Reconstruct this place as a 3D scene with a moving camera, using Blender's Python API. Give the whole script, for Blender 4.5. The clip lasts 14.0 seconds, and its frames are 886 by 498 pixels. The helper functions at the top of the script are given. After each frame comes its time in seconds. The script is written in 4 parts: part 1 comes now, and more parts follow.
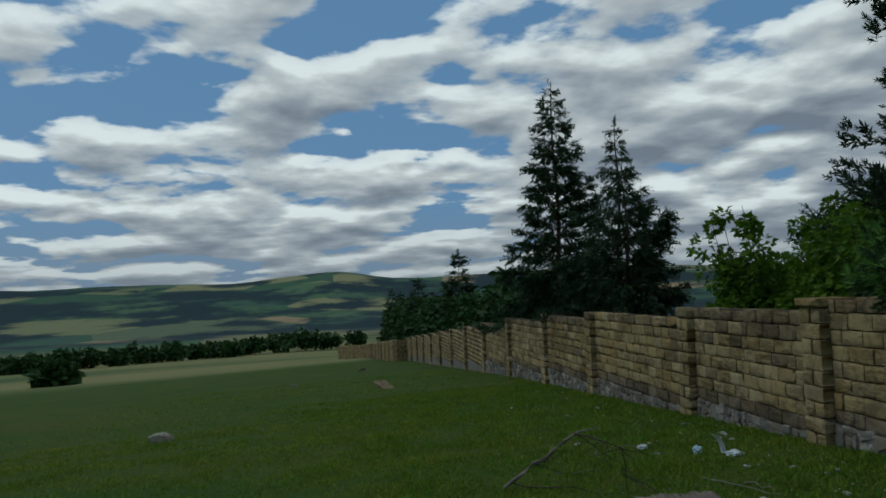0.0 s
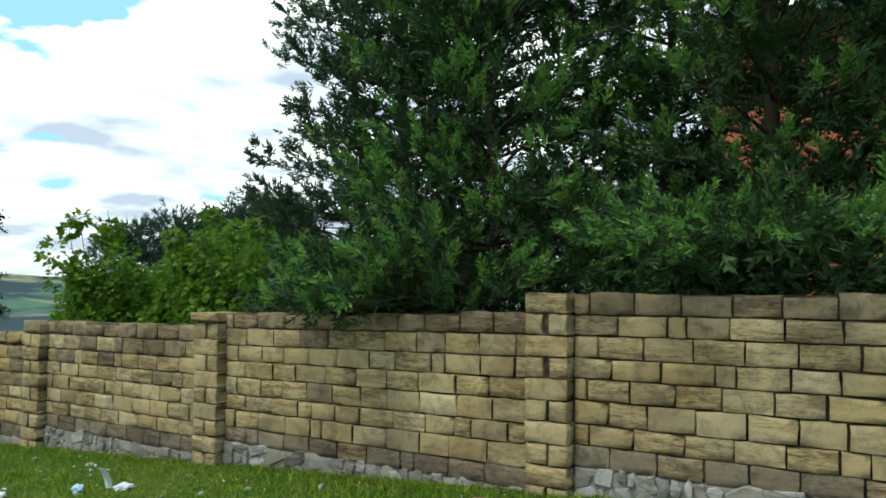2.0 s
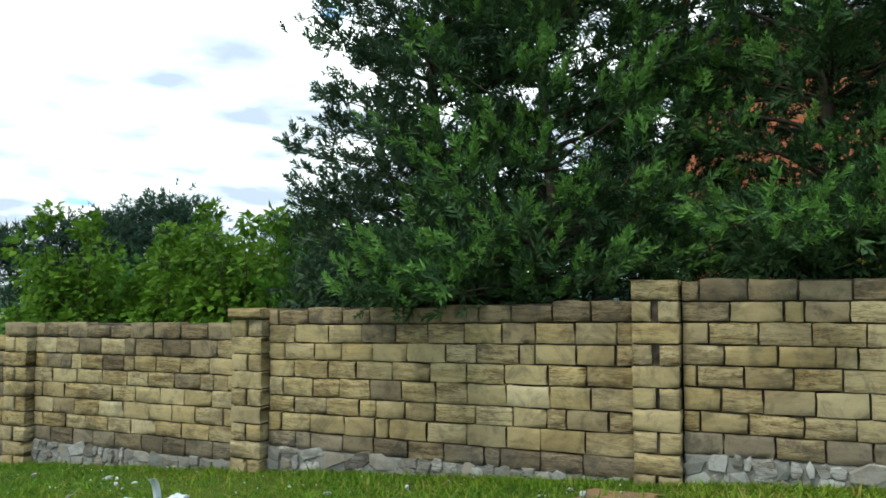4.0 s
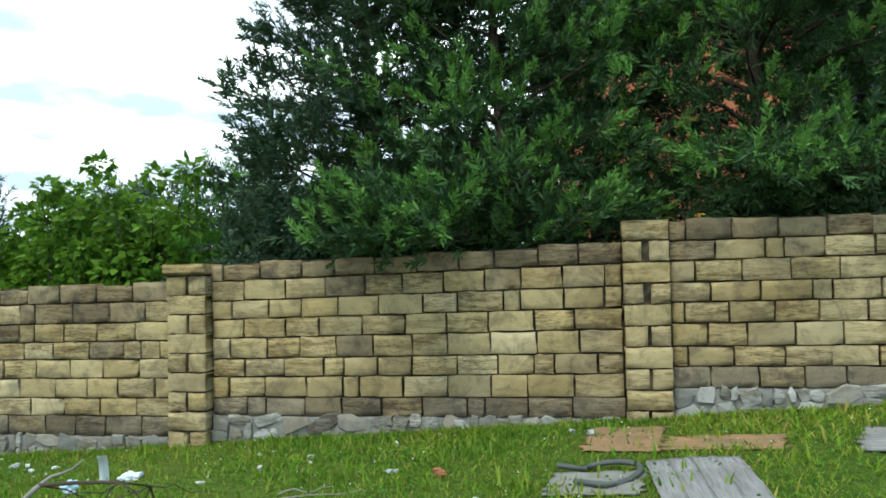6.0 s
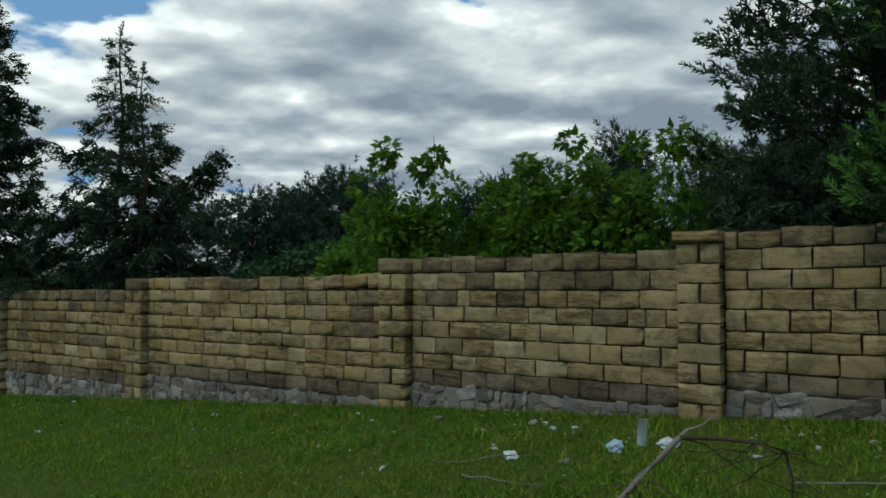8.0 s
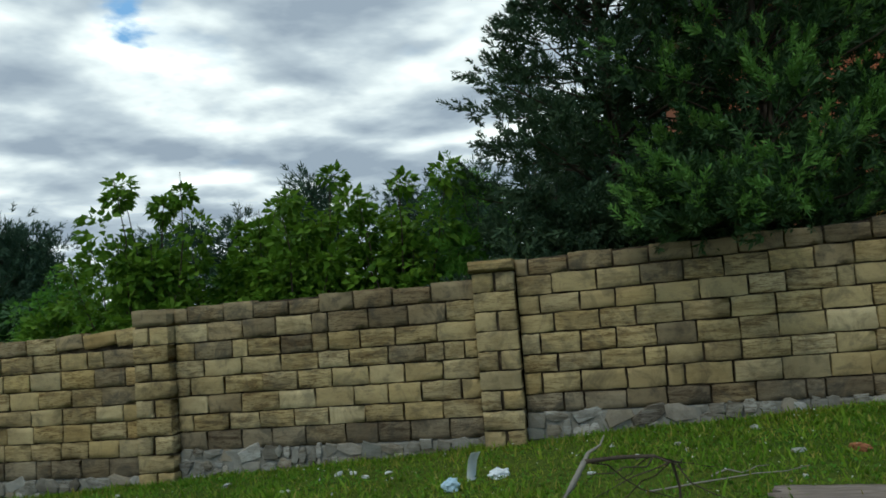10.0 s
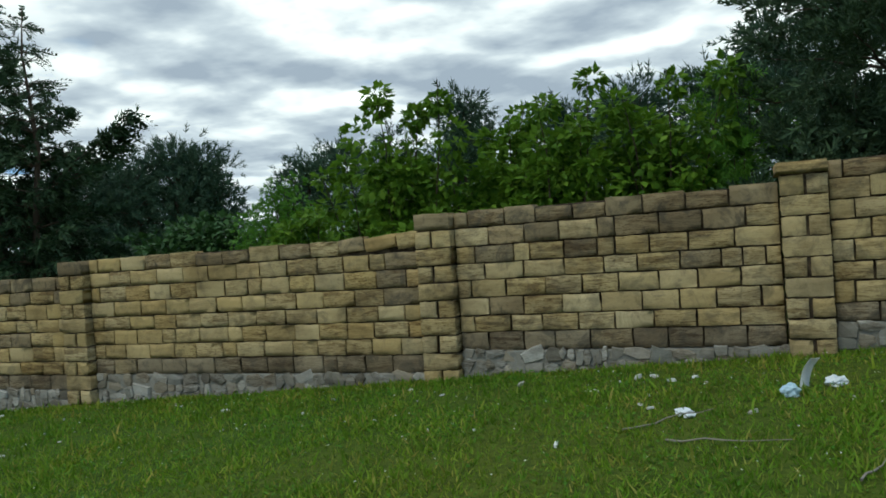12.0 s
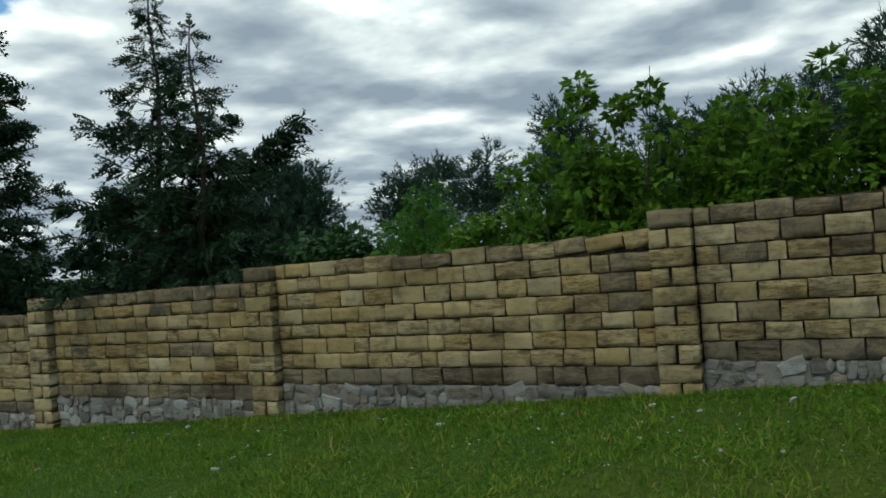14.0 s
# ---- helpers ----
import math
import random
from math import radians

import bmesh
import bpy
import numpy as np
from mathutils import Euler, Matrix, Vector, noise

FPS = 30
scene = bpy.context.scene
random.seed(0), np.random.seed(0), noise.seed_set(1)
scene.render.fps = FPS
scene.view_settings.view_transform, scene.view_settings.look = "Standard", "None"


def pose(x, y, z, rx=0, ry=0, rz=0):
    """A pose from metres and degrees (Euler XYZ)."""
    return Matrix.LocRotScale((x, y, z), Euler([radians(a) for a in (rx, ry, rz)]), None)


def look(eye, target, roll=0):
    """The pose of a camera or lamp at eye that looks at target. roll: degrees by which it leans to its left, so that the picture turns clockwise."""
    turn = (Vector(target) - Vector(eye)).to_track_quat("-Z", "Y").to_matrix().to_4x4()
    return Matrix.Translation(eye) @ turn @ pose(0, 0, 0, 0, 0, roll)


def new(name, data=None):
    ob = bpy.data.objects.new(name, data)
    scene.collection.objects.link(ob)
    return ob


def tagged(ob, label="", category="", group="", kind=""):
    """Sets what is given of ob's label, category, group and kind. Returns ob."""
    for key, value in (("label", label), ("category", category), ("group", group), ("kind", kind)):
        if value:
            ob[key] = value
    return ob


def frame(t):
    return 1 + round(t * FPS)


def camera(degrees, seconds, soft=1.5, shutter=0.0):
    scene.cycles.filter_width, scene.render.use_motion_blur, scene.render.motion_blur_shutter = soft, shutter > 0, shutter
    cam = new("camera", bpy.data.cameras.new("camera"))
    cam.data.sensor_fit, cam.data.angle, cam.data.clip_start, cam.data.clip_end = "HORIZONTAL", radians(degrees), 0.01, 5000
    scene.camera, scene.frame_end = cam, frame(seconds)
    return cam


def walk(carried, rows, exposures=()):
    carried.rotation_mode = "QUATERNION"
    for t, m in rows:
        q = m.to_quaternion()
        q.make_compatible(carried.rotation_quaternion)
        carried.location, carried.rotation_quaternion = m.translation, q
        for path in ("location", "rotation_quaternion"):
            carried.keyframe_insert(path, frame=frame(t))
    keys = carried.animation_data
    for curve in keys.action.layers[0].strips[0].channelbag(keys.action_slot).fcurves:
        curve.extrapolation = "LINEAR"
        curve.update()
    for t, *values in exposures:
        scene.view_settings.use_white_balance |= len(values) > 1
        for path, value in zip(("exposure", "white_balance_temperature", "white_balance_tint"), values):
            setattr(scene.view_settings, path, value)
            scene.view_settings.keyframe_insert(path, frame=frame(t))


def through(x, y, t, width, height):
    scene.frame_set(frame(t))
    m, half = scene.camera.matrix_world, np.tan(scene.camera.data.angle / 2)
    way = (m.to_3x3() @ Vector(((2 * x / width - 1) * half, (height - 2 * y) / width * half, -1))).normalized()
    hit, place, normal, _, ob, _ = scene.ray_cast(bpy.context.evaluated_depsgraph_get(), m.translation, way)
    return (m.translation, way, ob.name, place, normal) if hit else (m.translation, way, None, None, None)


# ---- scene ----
cam = camera(58.7, 14.0, soft=1.7)
PATH = [
    (0, (9.035, -5.698, 1.861), (7.055, -5.434, 1.948), -2.3),
    (0.5, (8.645, -5.853, 1.846), (6.758, -5.197, 1.932), -1.1),
    (1, (8.209, -6.026, 1.855), (6.537, -4.935, 1.966), -1.4),
    (1.5, (7.827, -6.284, 1.853), (6.569, -4.737, 2.004), -1.7),
    (2, (7.452, -6.348, 1.847), (6.373, -4.667, 1.938), 0.4),
    (2.5, (7.028, -6.501, 1.833), (6.032, -4.769, 1.915), 0.4),
    (3, (6.601, -6.707, 1.854), (5.653, -4.947, 1.929), 0.5),
    (5.3, (4.492, -7.23, 1.37), (3.997, -5.298, 1.51), -0.1),
    (5.5, (4.358, -7.227, 1.354), (3.927, -5.279, 1.483), 0.2),
    (6, (3.93, -7.187, 1.323), (3.593, -5.216, 1.395), -1.3),
    (6.5, (3.506, -7.265, 1.266), (3.243, -5.283, 1.327), -1.6),
    (7, (3.159, -7.281, 1.21), (2.727, -5.329, 1.268), -1.3),
    (7.5, (2.722, -7.376, 1.17), (1.823, -5.591, 1.223), -0.4),
    (8, (2.361, -7.502, 1.124), (1.237, -5.849, 1.186), -0.3),
    (8.2, (2.23, -7.505, 1.108), (1.018, -5.915, 1.168), 0.0),
    (10.5, (0.886, -7.554, 1.114), (0.626, -5.576, 1.256), -5.2),
    (11, (0.516, -7.63, 1.127), (0.231, -5.653, 1.226), -4.8),
    (11.5, (0.085, -7.689, 1.115), (-0.438, -5.758, 1.101), -4.2),
    (12, (-0.304, -7.852, 1.079), (-1.023, -5.986, 1.042), -4.1),
    (12.5, (-0.729, -7.83, 1.048), (-1.573, -6.017, 1.015), -4.6),
    (13, (-1.145, -7.898, 1.007), (-2.045, -6.113, 0.962), -4.3),
    (13.5, (-1.53, -7.91, 1.017), (-2.44, -6.13, 0.973), -3.7),
    (14, (-1.929, -7.798, 1.002), (-2.833, -6.014, 1.026), -4.4),
]
EXPOSURES = [(0.0, -1.45, 5800, -1), (0.5, -0.5, 5900, 0), (1.0, -0.4, 6000, 0), (1.5, -0.3, 6100, -1), (2.0, 0.5, 6200, -1), (3.0, 0.55, 6200, -1), (6.0, 0.9, 5950, -3), (6.5, 0.85, 5950, -4), (7.0, 0.3, 6200, -2), (7.5, 0.35, 6200, -1), (8.0, -0.85, 6000, -1), (10.5, -0.28, 6000, -3), (12.0, -0.2, 6100, -3), (13.0, -0.03, 6100, -3), (14.0, -0.58, 6000, -3)]
walk(cam, [(t, look(eye, target, roll)) for t, eye, target, roll in PATH], EXPOSURES)

# ---- light ----
SUN_EL, SUN_ROT = 58.0, 200.0
world = bpy.data.worlds.new("world")
scene.world = world
world.use_nodes = True
wn, wl = world.node_tree.nodes, world.node_tree.links
wn.clear()


def wnode(kind, **props):
    n = wn.new(kind)
    for k, v in props.items():
        n.inputs[k].default_value = v
    return n


def wmath(op, a, b=None, clamp=False):
    n = wn.new("ShaderNodeMath")
    n.operation, n.use_clamp = op, clamp
    for i, v in enumerate((a, b)):
        if v is None:
            continue
        if isinstance(v, (int, float)):
            n.inputs[i].default_value = v
        else:
            wl.new(v, n.inputs[i])
    return n.outputs[0]


def wramp(fac, stops):
    n = wn.new("ShaderNodeValToRGB")
    wl.new(fac, n.inputs[0])
    els = n.color_ramp.elements
    while len(els) < len(stops):
        els.new(0.5)
    for e, (p, c) in zip(els, stops):
        e.position, e.color = p, (*c, 1) if len(c) == 3 else c
    return n.outputs[0]


def wmix(fac, a, b):
    n = wn.new("ShaderNodeMix")
    n.data_type = "RGBA"
    for sock, v in ((n.inputs[0], fac), (n.inputs[6], a), (n.inputs[7], b)):
        if isinstance(v, (int, float)):
            sock.default_value = v
        elif isinstance(v, tuple):
            sock.default_value = (*v, 1)
        else:
            wl.new(v, sock)
    return n.outputs[2]


sky = wn.new("ShaderNodeTexSky")
sky.sky_type, sky.sun_disc = "NISHITA", False
sky.sun_elevation, sky.sun_rotation = radians(SUN_EL), radians(SUN_ROT)
sky.air_density, sky.dust_density = 1.0, 1.5
coord = wn.new("ShaderNodeTexCoord")
sep = wn.new("ShaderNodeSeparateXYZ")
wl.new(coord.outputs["Generated"], sep.inputs[0])
up = wmath("ADD", wmath("MAXIMUM", sep.outputs[2], 0.0), 0.17)
plane = wn.new("ShaderNodeCombineXYZ")
wl.new(wmath("DIVIDE", sep.outputs[0], up), plane.inputs[0])
wl.new(wmath("DIVIDE", sep.outputs[1], up), plane.inputs[1])
wl.new(wmath("MULTIPLY", sep.outputs[2], 2.4), plane.inputs[2])


def cloud(vec, scale, detail, rough):
    n = wnode("ShaderNodeTexNoise", Scale=scale, Detail=detail, Roughness=rough, Distortion=0.1)
    wl.new(vec, n.inputs["Vector"])
    return n.outputs[0]


def toward_zenith(f):
    n = wn.new("ShaderNodeVectorMath")
    n.operation = "MULTIPLY"
    wl.new(plane.outputs[0], n.inputs[0])
    n.inputs[1].default_value = (f, f, 1.0 / f)
    return n.outputs[0]


big = cloud(plane.outputs[0], 2.3, 9.0, 0.48)
above = cloud(toward_zenith(0.95), 2.3, 5.0, 0.46)
low = wmath("SUBTRACT", 1.0, wmath("MULTIPLY", sep.outputs[2], 3.2), True)
# thicker cover to the north over the garden, broken cumulus to the west
north = wmath("MULTIPLY", wmath("ADD", sep.outputs[1], 0.0, True), 0.25)
extra = wmath("ADD", wmath("MULTIPLY", low, 0.12), north)
cover = wmath("ADD", big, extra)
mask = wramp(cover, [(0.505, (0, 0, 0)), (0.545, (0.85, 0.85, 0.85)), (0.60, (1, 1, 1))])
shade = wmath("ADD", wmath("MULTIPLY", wmath("SUBTRACT", above, big), 1.9), wmath("MULTIPLY", wmath("SUBTRACT", cover, 0.5), 0.95))
body = wramp(wmath("ADD", shade, 0.27), [(0.18, (20.5, 20.2, 19.4)), (0.31, (13.6, 13.5, 13.3)), (0.50, (7.9, 8.3, 9.0)), (0.70, (4.7, 5.2, 6.2))])
blue = wmix(0.7, sky.outputs[0], (3.9, 7.2, 12.2))
sky_colour = wmix(mask, blue, body)
haze = wramp(sep.outputs[2], [(0.0, (0.55, 0.55, 0.55)), (0.10, (0, 0, 0))])
sky_colour = wmix(haze, sky_colour, (6.0, 6.4, 6.9))
background = wn.new("ShaderNodeBackground")
wl.new(sky_colour, background.inputs[0])
background.inputs[1].default_value = 0.1
out = wn.new("ShaderNodeOutputWorld")
wl.new(background.outputs[0], out.inputs[0])

sun = new("sun", bpy.data.lights.new("sun", "SUN"))
sun.data.energy, sun.data.angle, sun.data.color = 1.6, radians(14), (1.0, 0.92, 0.78)
az = radians(SUN_ROT)
sun_from = Vector((math.sin(az) * math.cos(radians(SUN_EL)), math.cos(az) * math.cos(radians(SUN_EL)), math.sin(radians(SUN_EL))))
sun.matrix_world = look(sun_from * 60, (0, 0, 0))

# ---- materials ----


class Mat:
    """A node material with short calls for its nodes."""

    def __init__(self, name, rough=0.85, metal=0.0):
        self.m = bpy.data.materials.new(name)
        self.m.use_nodes = True
        self.n, self.l = self.m.node_tree.nodes, self.m.node_tree.links
        self.b = self.n["Principled BSDF"]
        self.b.inputs["Roughness"].default_value = rough
        self.b.inputs["Metallic"].default_value = metal
        self.b.inputs["Specular IOR Level"].default_value = 0.12

    def put(self, v, sock):
        if isinstance(v, (int, float)):
            sock.default_value = v
        elif isinstance(v, tuple):
            sock.default_value = (*v, 1) if len(sock.default_value) == 4 else v
        else:
            self.l.new(v, sock)

    def place(self, world=False, scale=(1, 1, 1), turn=(0, 0, 0)):
        src = self.n.new("ShaderNodeNewGeometry").outputs["Position"] if world else self.n.new("ShaderNodeTexCoord").outputs["Object"]
        mp = self.n.new("ShaderNodeMapping")
        self.l.new(src, mp.inputs[0])
        mp.inputs["Scale"].default_value = scale
        mp.inputs["Rotation"].default_value = turn
        return mp.outputs[0]

    def noise(self, vec, scale, detail=5.0, rough=0.6, distort=0.0):
        t = self.n.new("ShaderNodeTexNoise")
        self.l.new(vec, t.inputs["Vector"])
        for k, v in (("Scale", scale), ("Detail", detail), ("Roughness", rough), ("Distortion", distort)):
            t.inputs[k].default_value = v
        return t.outputs[0]

    def voronoi(self, vec, scale, feature="F1"):
        t = self.n.new("ShaderNodeTexVoronoi")
        t.feature = feature
        self.l.new(vec, t.inputs["Vector"])
        t.inputs["Scale"].default_value = scale
        return t

    def ramp(self, fac, stops):
        r = self.n.new("ShaderNodeValToRGB")
        self.put(fac, r.inputs[0])
        els = r.color_ramp.elements
        while len(els) < len(stops):
            els.new(0.5)
        for e, (p, c) in zip(els, stops):
            e.position, e.color = p, (*c, 1) if isinstance(c, tuple) else (c, c, c, 1)
        return r.outputs[0]

    def mix(self, fac, a, b, blend="MIX"):
        x = self.n.new("ShaderNodeMix")
        x.data_type, x.blend_type = "RGBA", blend
        for s, v in ((x.inputs[0], fac), (x.inputs[6], a), (x.inputs[7], b)):
            self.put(v, s)
        return x.outputs[2]

    def math(self, op, a, b=0.0):
        x = self.n.new("ShaderNodeMath")
        x.operation = op
        self.put(a, x.inputs[0]), self.put(b, x.inputs[1])
        return x.outputs[0]

    def random(self):
        return self.n.new("ShaderNodeObjectInfo").outputs["Random"]

    def island(self):
        return self.n.new("ShaderNodeNewGeometry").outputs["Random Per Island"]

    def done(self, colour, bump=None, strength=0.4, distance=0.01):
        self.put(colour, self.b.inputs["Base Color"])
        if bump is not None:
            bp = self.n.new("ShaderNodeBump")
            bp.inputs["Strength"].default_value = strength
            bp.inputs["Distance"].default_value = distance
            self.l.new(bump, bp.inputs["Height"])
            self.l.new(bp.outputs[0], self.b.inputs["Normal"])
        return self.m


def stone_material(name, tones, joined=False, grime=0.5):
    k = Mat(name, 0.9)
    rnd = k.island() if joined else k.random()
    tone = k.ramp(rnd, [(i / (len(tones) - 1), c) for i, c in enumerate(tones)])
    vec = k.place(True, (1, 1, 1))
    shift = k.n.new("ShaderNodeVectorMath")
    shift.operation = "ADD"
    k.l.new(vec, shift.inputs[0])
    mul = k.math("MULTIPLY", rnd, 40.0)
    k.l.new(mul, shift.inputs[1])
    v = shift.outputs[0]
    mp = k.n.new("ShaderNodeMapping")
    k.l.new(v, mp.inputs[0])
    turn = k.n.new("ShaderNodeCombineXYZ")
    k.l.new(k.math("SUBTRACT", k.math("MULTIPLY", k.math("FRACT", k.math("MULTIPLY", rnd, 7.31)), 1.1), 0.4), turn.inputs[1])
    k.l.new(turn.outputs[0], mp.inputs["Rotation"])
    mp.inputs["Scale"].default_value = (1.3, 3, 8)
    grain = k.noise(mp.outputs[0], 2.0, 8, 0.68, 0.7)
    fine = k.noise(mp.outputs[0], 7.0, 6, 0.7, 1.2)
    speck = k.noise(v, 60, 4, 0.7)
    stain = k.noise(vec, 4.2, 9, 0.75, 0.6)
    soot = k.noise(k.place(True, (1, 1, 1.6)), 0.85, 5, 0.6, 0.4)
    # some stones are strongly veined, others almost plain
    veined = k.ramp(k.math("FRACT", k.math("MULTIPLY", rnd, 13.7)), [(0.25, 0.12), (0.8, 1.0)])
    c = k.mix(k.math("MULTIPLY", k.ramp(grain, [(0.48, 0.0), (0.58, 0.9)]), veined), tone, k.mix(1.0, tone, (0.52, 0.47, 0.42), "MULTIPLY"))
    c = k.mix(k.math("MULTIPLY", k.ramp(fine, [(0.51, 0.0), (0.60, 0.9)]), veined), c, k.mix(1.0, c, (0.40, 0.34, 0.28), "MULTIPLY"))
    c = k.mix(k.ramp(speck, [(0.35, 0.0), (0.75, 0.5)]), c, k.mix(1.0, c, (1.3, 1.3, 1.3), "MULTIPLY"))
    c = k.mix(k.ramp(stain, [(0.48, 0.0), (0.62, grime)]), c, (0.062, 0.054, 0.040))
    c = k.mix(k.ramp(soot, [(0.46, 0.0), (0.62, 0.8)]), c, k.mix(1.0, c, (0.60, 0.57, 0.54), "MULTIPLY"))
    return k.done(c, k.math("ADD", k.math("MULTIPLY", fine, 0.6), k.math("MULTIPLY", speck, 0.5)), 0.55, 0.006)


TONES = [(0.351, 0.263, 0.116), (0.320, 0.246, 0.122), (0.379, 0.287, 0.133), (0.300, 0.234, 0.124), (0.392, 0.306, 0.160), (0.331, 0.242, 0.106), (0.425, 0.340, 0.187), (0.357, 0.265, 0.116), (0.294, 0.222, 0.110)]
GREYS = [(0.212, 0.164, 0.092), (0.258, 0.196, 0.109), (0.175, 0.134, 0.077), (0.309, 0.231, 0.123)]
LOWS = [(0.182, 0.145, 0.093), (0.233, 0.185, 0.117), (0.152, 0.119, 0.075), (0.250, 0.189, 0.100)]
RUBBLE = [(0.20, 0.18, 0.145), (0.33, 0.31, 0.265), (0.13, 0.115, 0.09), (0.39, 0.37, 0.325), (0.24, 0.20, 0.145), (0.17, 0.165, 0.14), (0.38, 0.36, 0.32)]
m_block = stone_material("cut limestone", TONES)
GOLD = [(0.359, 0.261, 0.111), (0.316, 0.229, 0.100), (0.388, 0.290, 0.134), (0.338, 0.254, 0.122), (0.395, 0.309, 0.161), (0.323, 0.221, 0.089), (0.374, 0.276, 0.115)]
m_gold = stone_material("golden limestone", GOLD, grime=0.35)
m_top = stone_material("weathered limestone", GREYS, grime=0.75)
m_low = stone_material("damp grey limestone", LOWS, grime=0.75)
m_rubble = stone_material("rubble stone", RUBBLE, grime=0.35)
m_block_far = stone_material("cut limestone joined", TONES, True)
m_white = stone_material("chalky white stone", [(0.50, 0.50, 0.47), (0.62, 0.61, 0.57), (0.38, 0.37, 0.34)], grime=0.15)
m_pale = stone_material("pale field stone", [(0.46, 0.42, 0.34), (0.52, 0.48, 0.39)], grime=0.25)
m_red_stone = stone_material("red brick lump", [(0.42, 0.17, 0.08), (0.5, 0.22, 0.11)], grime=0.15)

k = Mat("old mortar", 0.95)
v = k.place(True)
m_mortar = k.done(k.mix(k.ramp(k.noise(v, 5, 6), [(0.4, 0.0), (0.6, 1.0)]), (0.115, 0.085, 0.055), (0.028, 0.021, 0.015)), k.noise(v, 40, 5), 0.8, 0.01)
k = Mat("base mortar", 0.95)
v = k.place(True)
m_base = k.done(k.mix(k.noise(v, 7, 6), (0.27, 0.25, 0.21), (0.13, 0.118, 0.095)), k.noise(v, 25, 6), 0.9, 0.02)

k = Mat("meadow", 0.95)
v = k.place(True)
patch = k.noise(v, 0.16, 8, 0.7)
mid = k.noise(v, 2.3, 6, 0.65)
tiny = k.noise(v, 17, 8, 0.8)
near = k.mix(k.ramp(patch, [(0.40, 0.0), (0.60, 1.0)]), (0.044, 0.088, 0.007), (0.080, 0.100, 0.011))
near = k.mix(k.ramp(mid, [(0.45, 0.0), (0.75, 0.5)]), near, (0.088, 0.110, 0.016))
near = k.mix(k.ramp(tiny, [(0.36, 0.95), (0.56, 0.0)]), near, (0.017, 0.034, 0.004))
sepm = k.n.new("ShaderNodeSeparateXYZ")
k.l.new(k.place(True), sepm.inputs[0])
dist = k.n.new("ShaderNodeVectorMath")
dist.operation = "DISTANCE"
k.l.new(k.place(True, (1, 1, 0)), dist.inputs[0])
dist.inputs[1].default_value = (9, -6, 0)
d = dist.outputs["Value"]
fieldv = k.place(True, (0.0022, 0.0036, 0), (0, 0, 0.5))
cells = k.voronoi(fieldv, 1.0)
bw = k.n.new("ShaderNodeSeparateColor")
k.l.new(cells.outputs["Color"], bw.inputs[0])
# far field colours, greens leaning blue to paint in the distance haze
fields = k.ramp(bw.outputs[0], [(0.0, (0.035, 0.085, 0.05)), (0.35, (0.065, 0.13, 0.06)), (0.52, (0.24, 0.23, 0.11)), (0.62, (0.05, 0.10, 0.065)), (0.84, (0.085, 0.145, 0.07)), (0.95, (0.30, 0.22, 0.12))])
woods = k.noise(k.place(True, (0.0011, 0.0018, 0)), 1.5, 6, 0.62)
# dark woods, their blue cast also aerial haze put into the colour
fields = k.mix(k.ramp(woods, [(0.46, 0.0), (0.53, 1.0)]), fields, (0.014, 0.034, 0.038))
strips = k.noise(k.place(True, (0.02, 0.006, 0), (0, 0, 0.3)), 1.0, 4, 0.5)
plain = k.ramp(strips, [(0.36, (0.05, 0.095, 0.025)), (0.52, (0.22, 0.20, 0.08)), (0.64, (0.06, 0.1, 0.03))])
c = k.mix(k.ramp(k.math("MULTIPLY", d, 0.004), [(0.30, 0.0), (0.42, 1.0)]), near, plain)
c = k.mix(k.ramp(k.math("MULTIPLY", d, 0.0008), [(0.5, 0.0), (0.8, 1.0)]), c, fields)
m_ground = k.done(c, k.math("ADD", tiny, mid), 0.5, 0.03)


def leaf_material(name, tones, rough=0.55, through=0.25, dry=0.0):
    k = Mat(name, rough)
    c = k.ramp(k.island(), [(i / (len(tones) - 1), t) for i, t in enumerate(tones)])
    n = k.noise(k.place(True), 1.3, 4)
    c = k.mix(k.ramp(n, [(0.35, 0.0), (0.7, 0.6)]), c, k.mix(1.0, c, (0.55, 0.62, 0.55), "MULTIPLY"))
    if dry:
        d = k.noise(k.place(True), 0.55, 6, 0.7, 0.5)
        c = k.mix(k.ramp(d, [(0.44, 0.0), (0.62, dry)]), c, k.mix(1.0, c, (1.75, 1.25, 1.5), "MULTIPLY"))
        e = k.noise(k.place(True), 1.9, 5, 0.65)
        c = k.mix(k.ramp(e, [(0.5, 0.0), (0.68, dry)]), c, k.mix(1.0, c, (0.6, 0.72, 0.7), "MULTIPLY"))
    m = k.done(c)
    tr = k.n.new("ShaderNodeBsdfTranslucent")
    k.l.new(c, tr.inputs[0])
    mx = k.n.new("ShaderNodeMixShader")
    mx.inputs[0].default_value = through
    k.l.new(k.b.outputs[0], mx.inputs[1])
    k.l.new(tr.outputs[0], mx.inputs[2])
    k.l.new(mx.outputs[0], k.n["Material Output"].inputs[0])
    return m


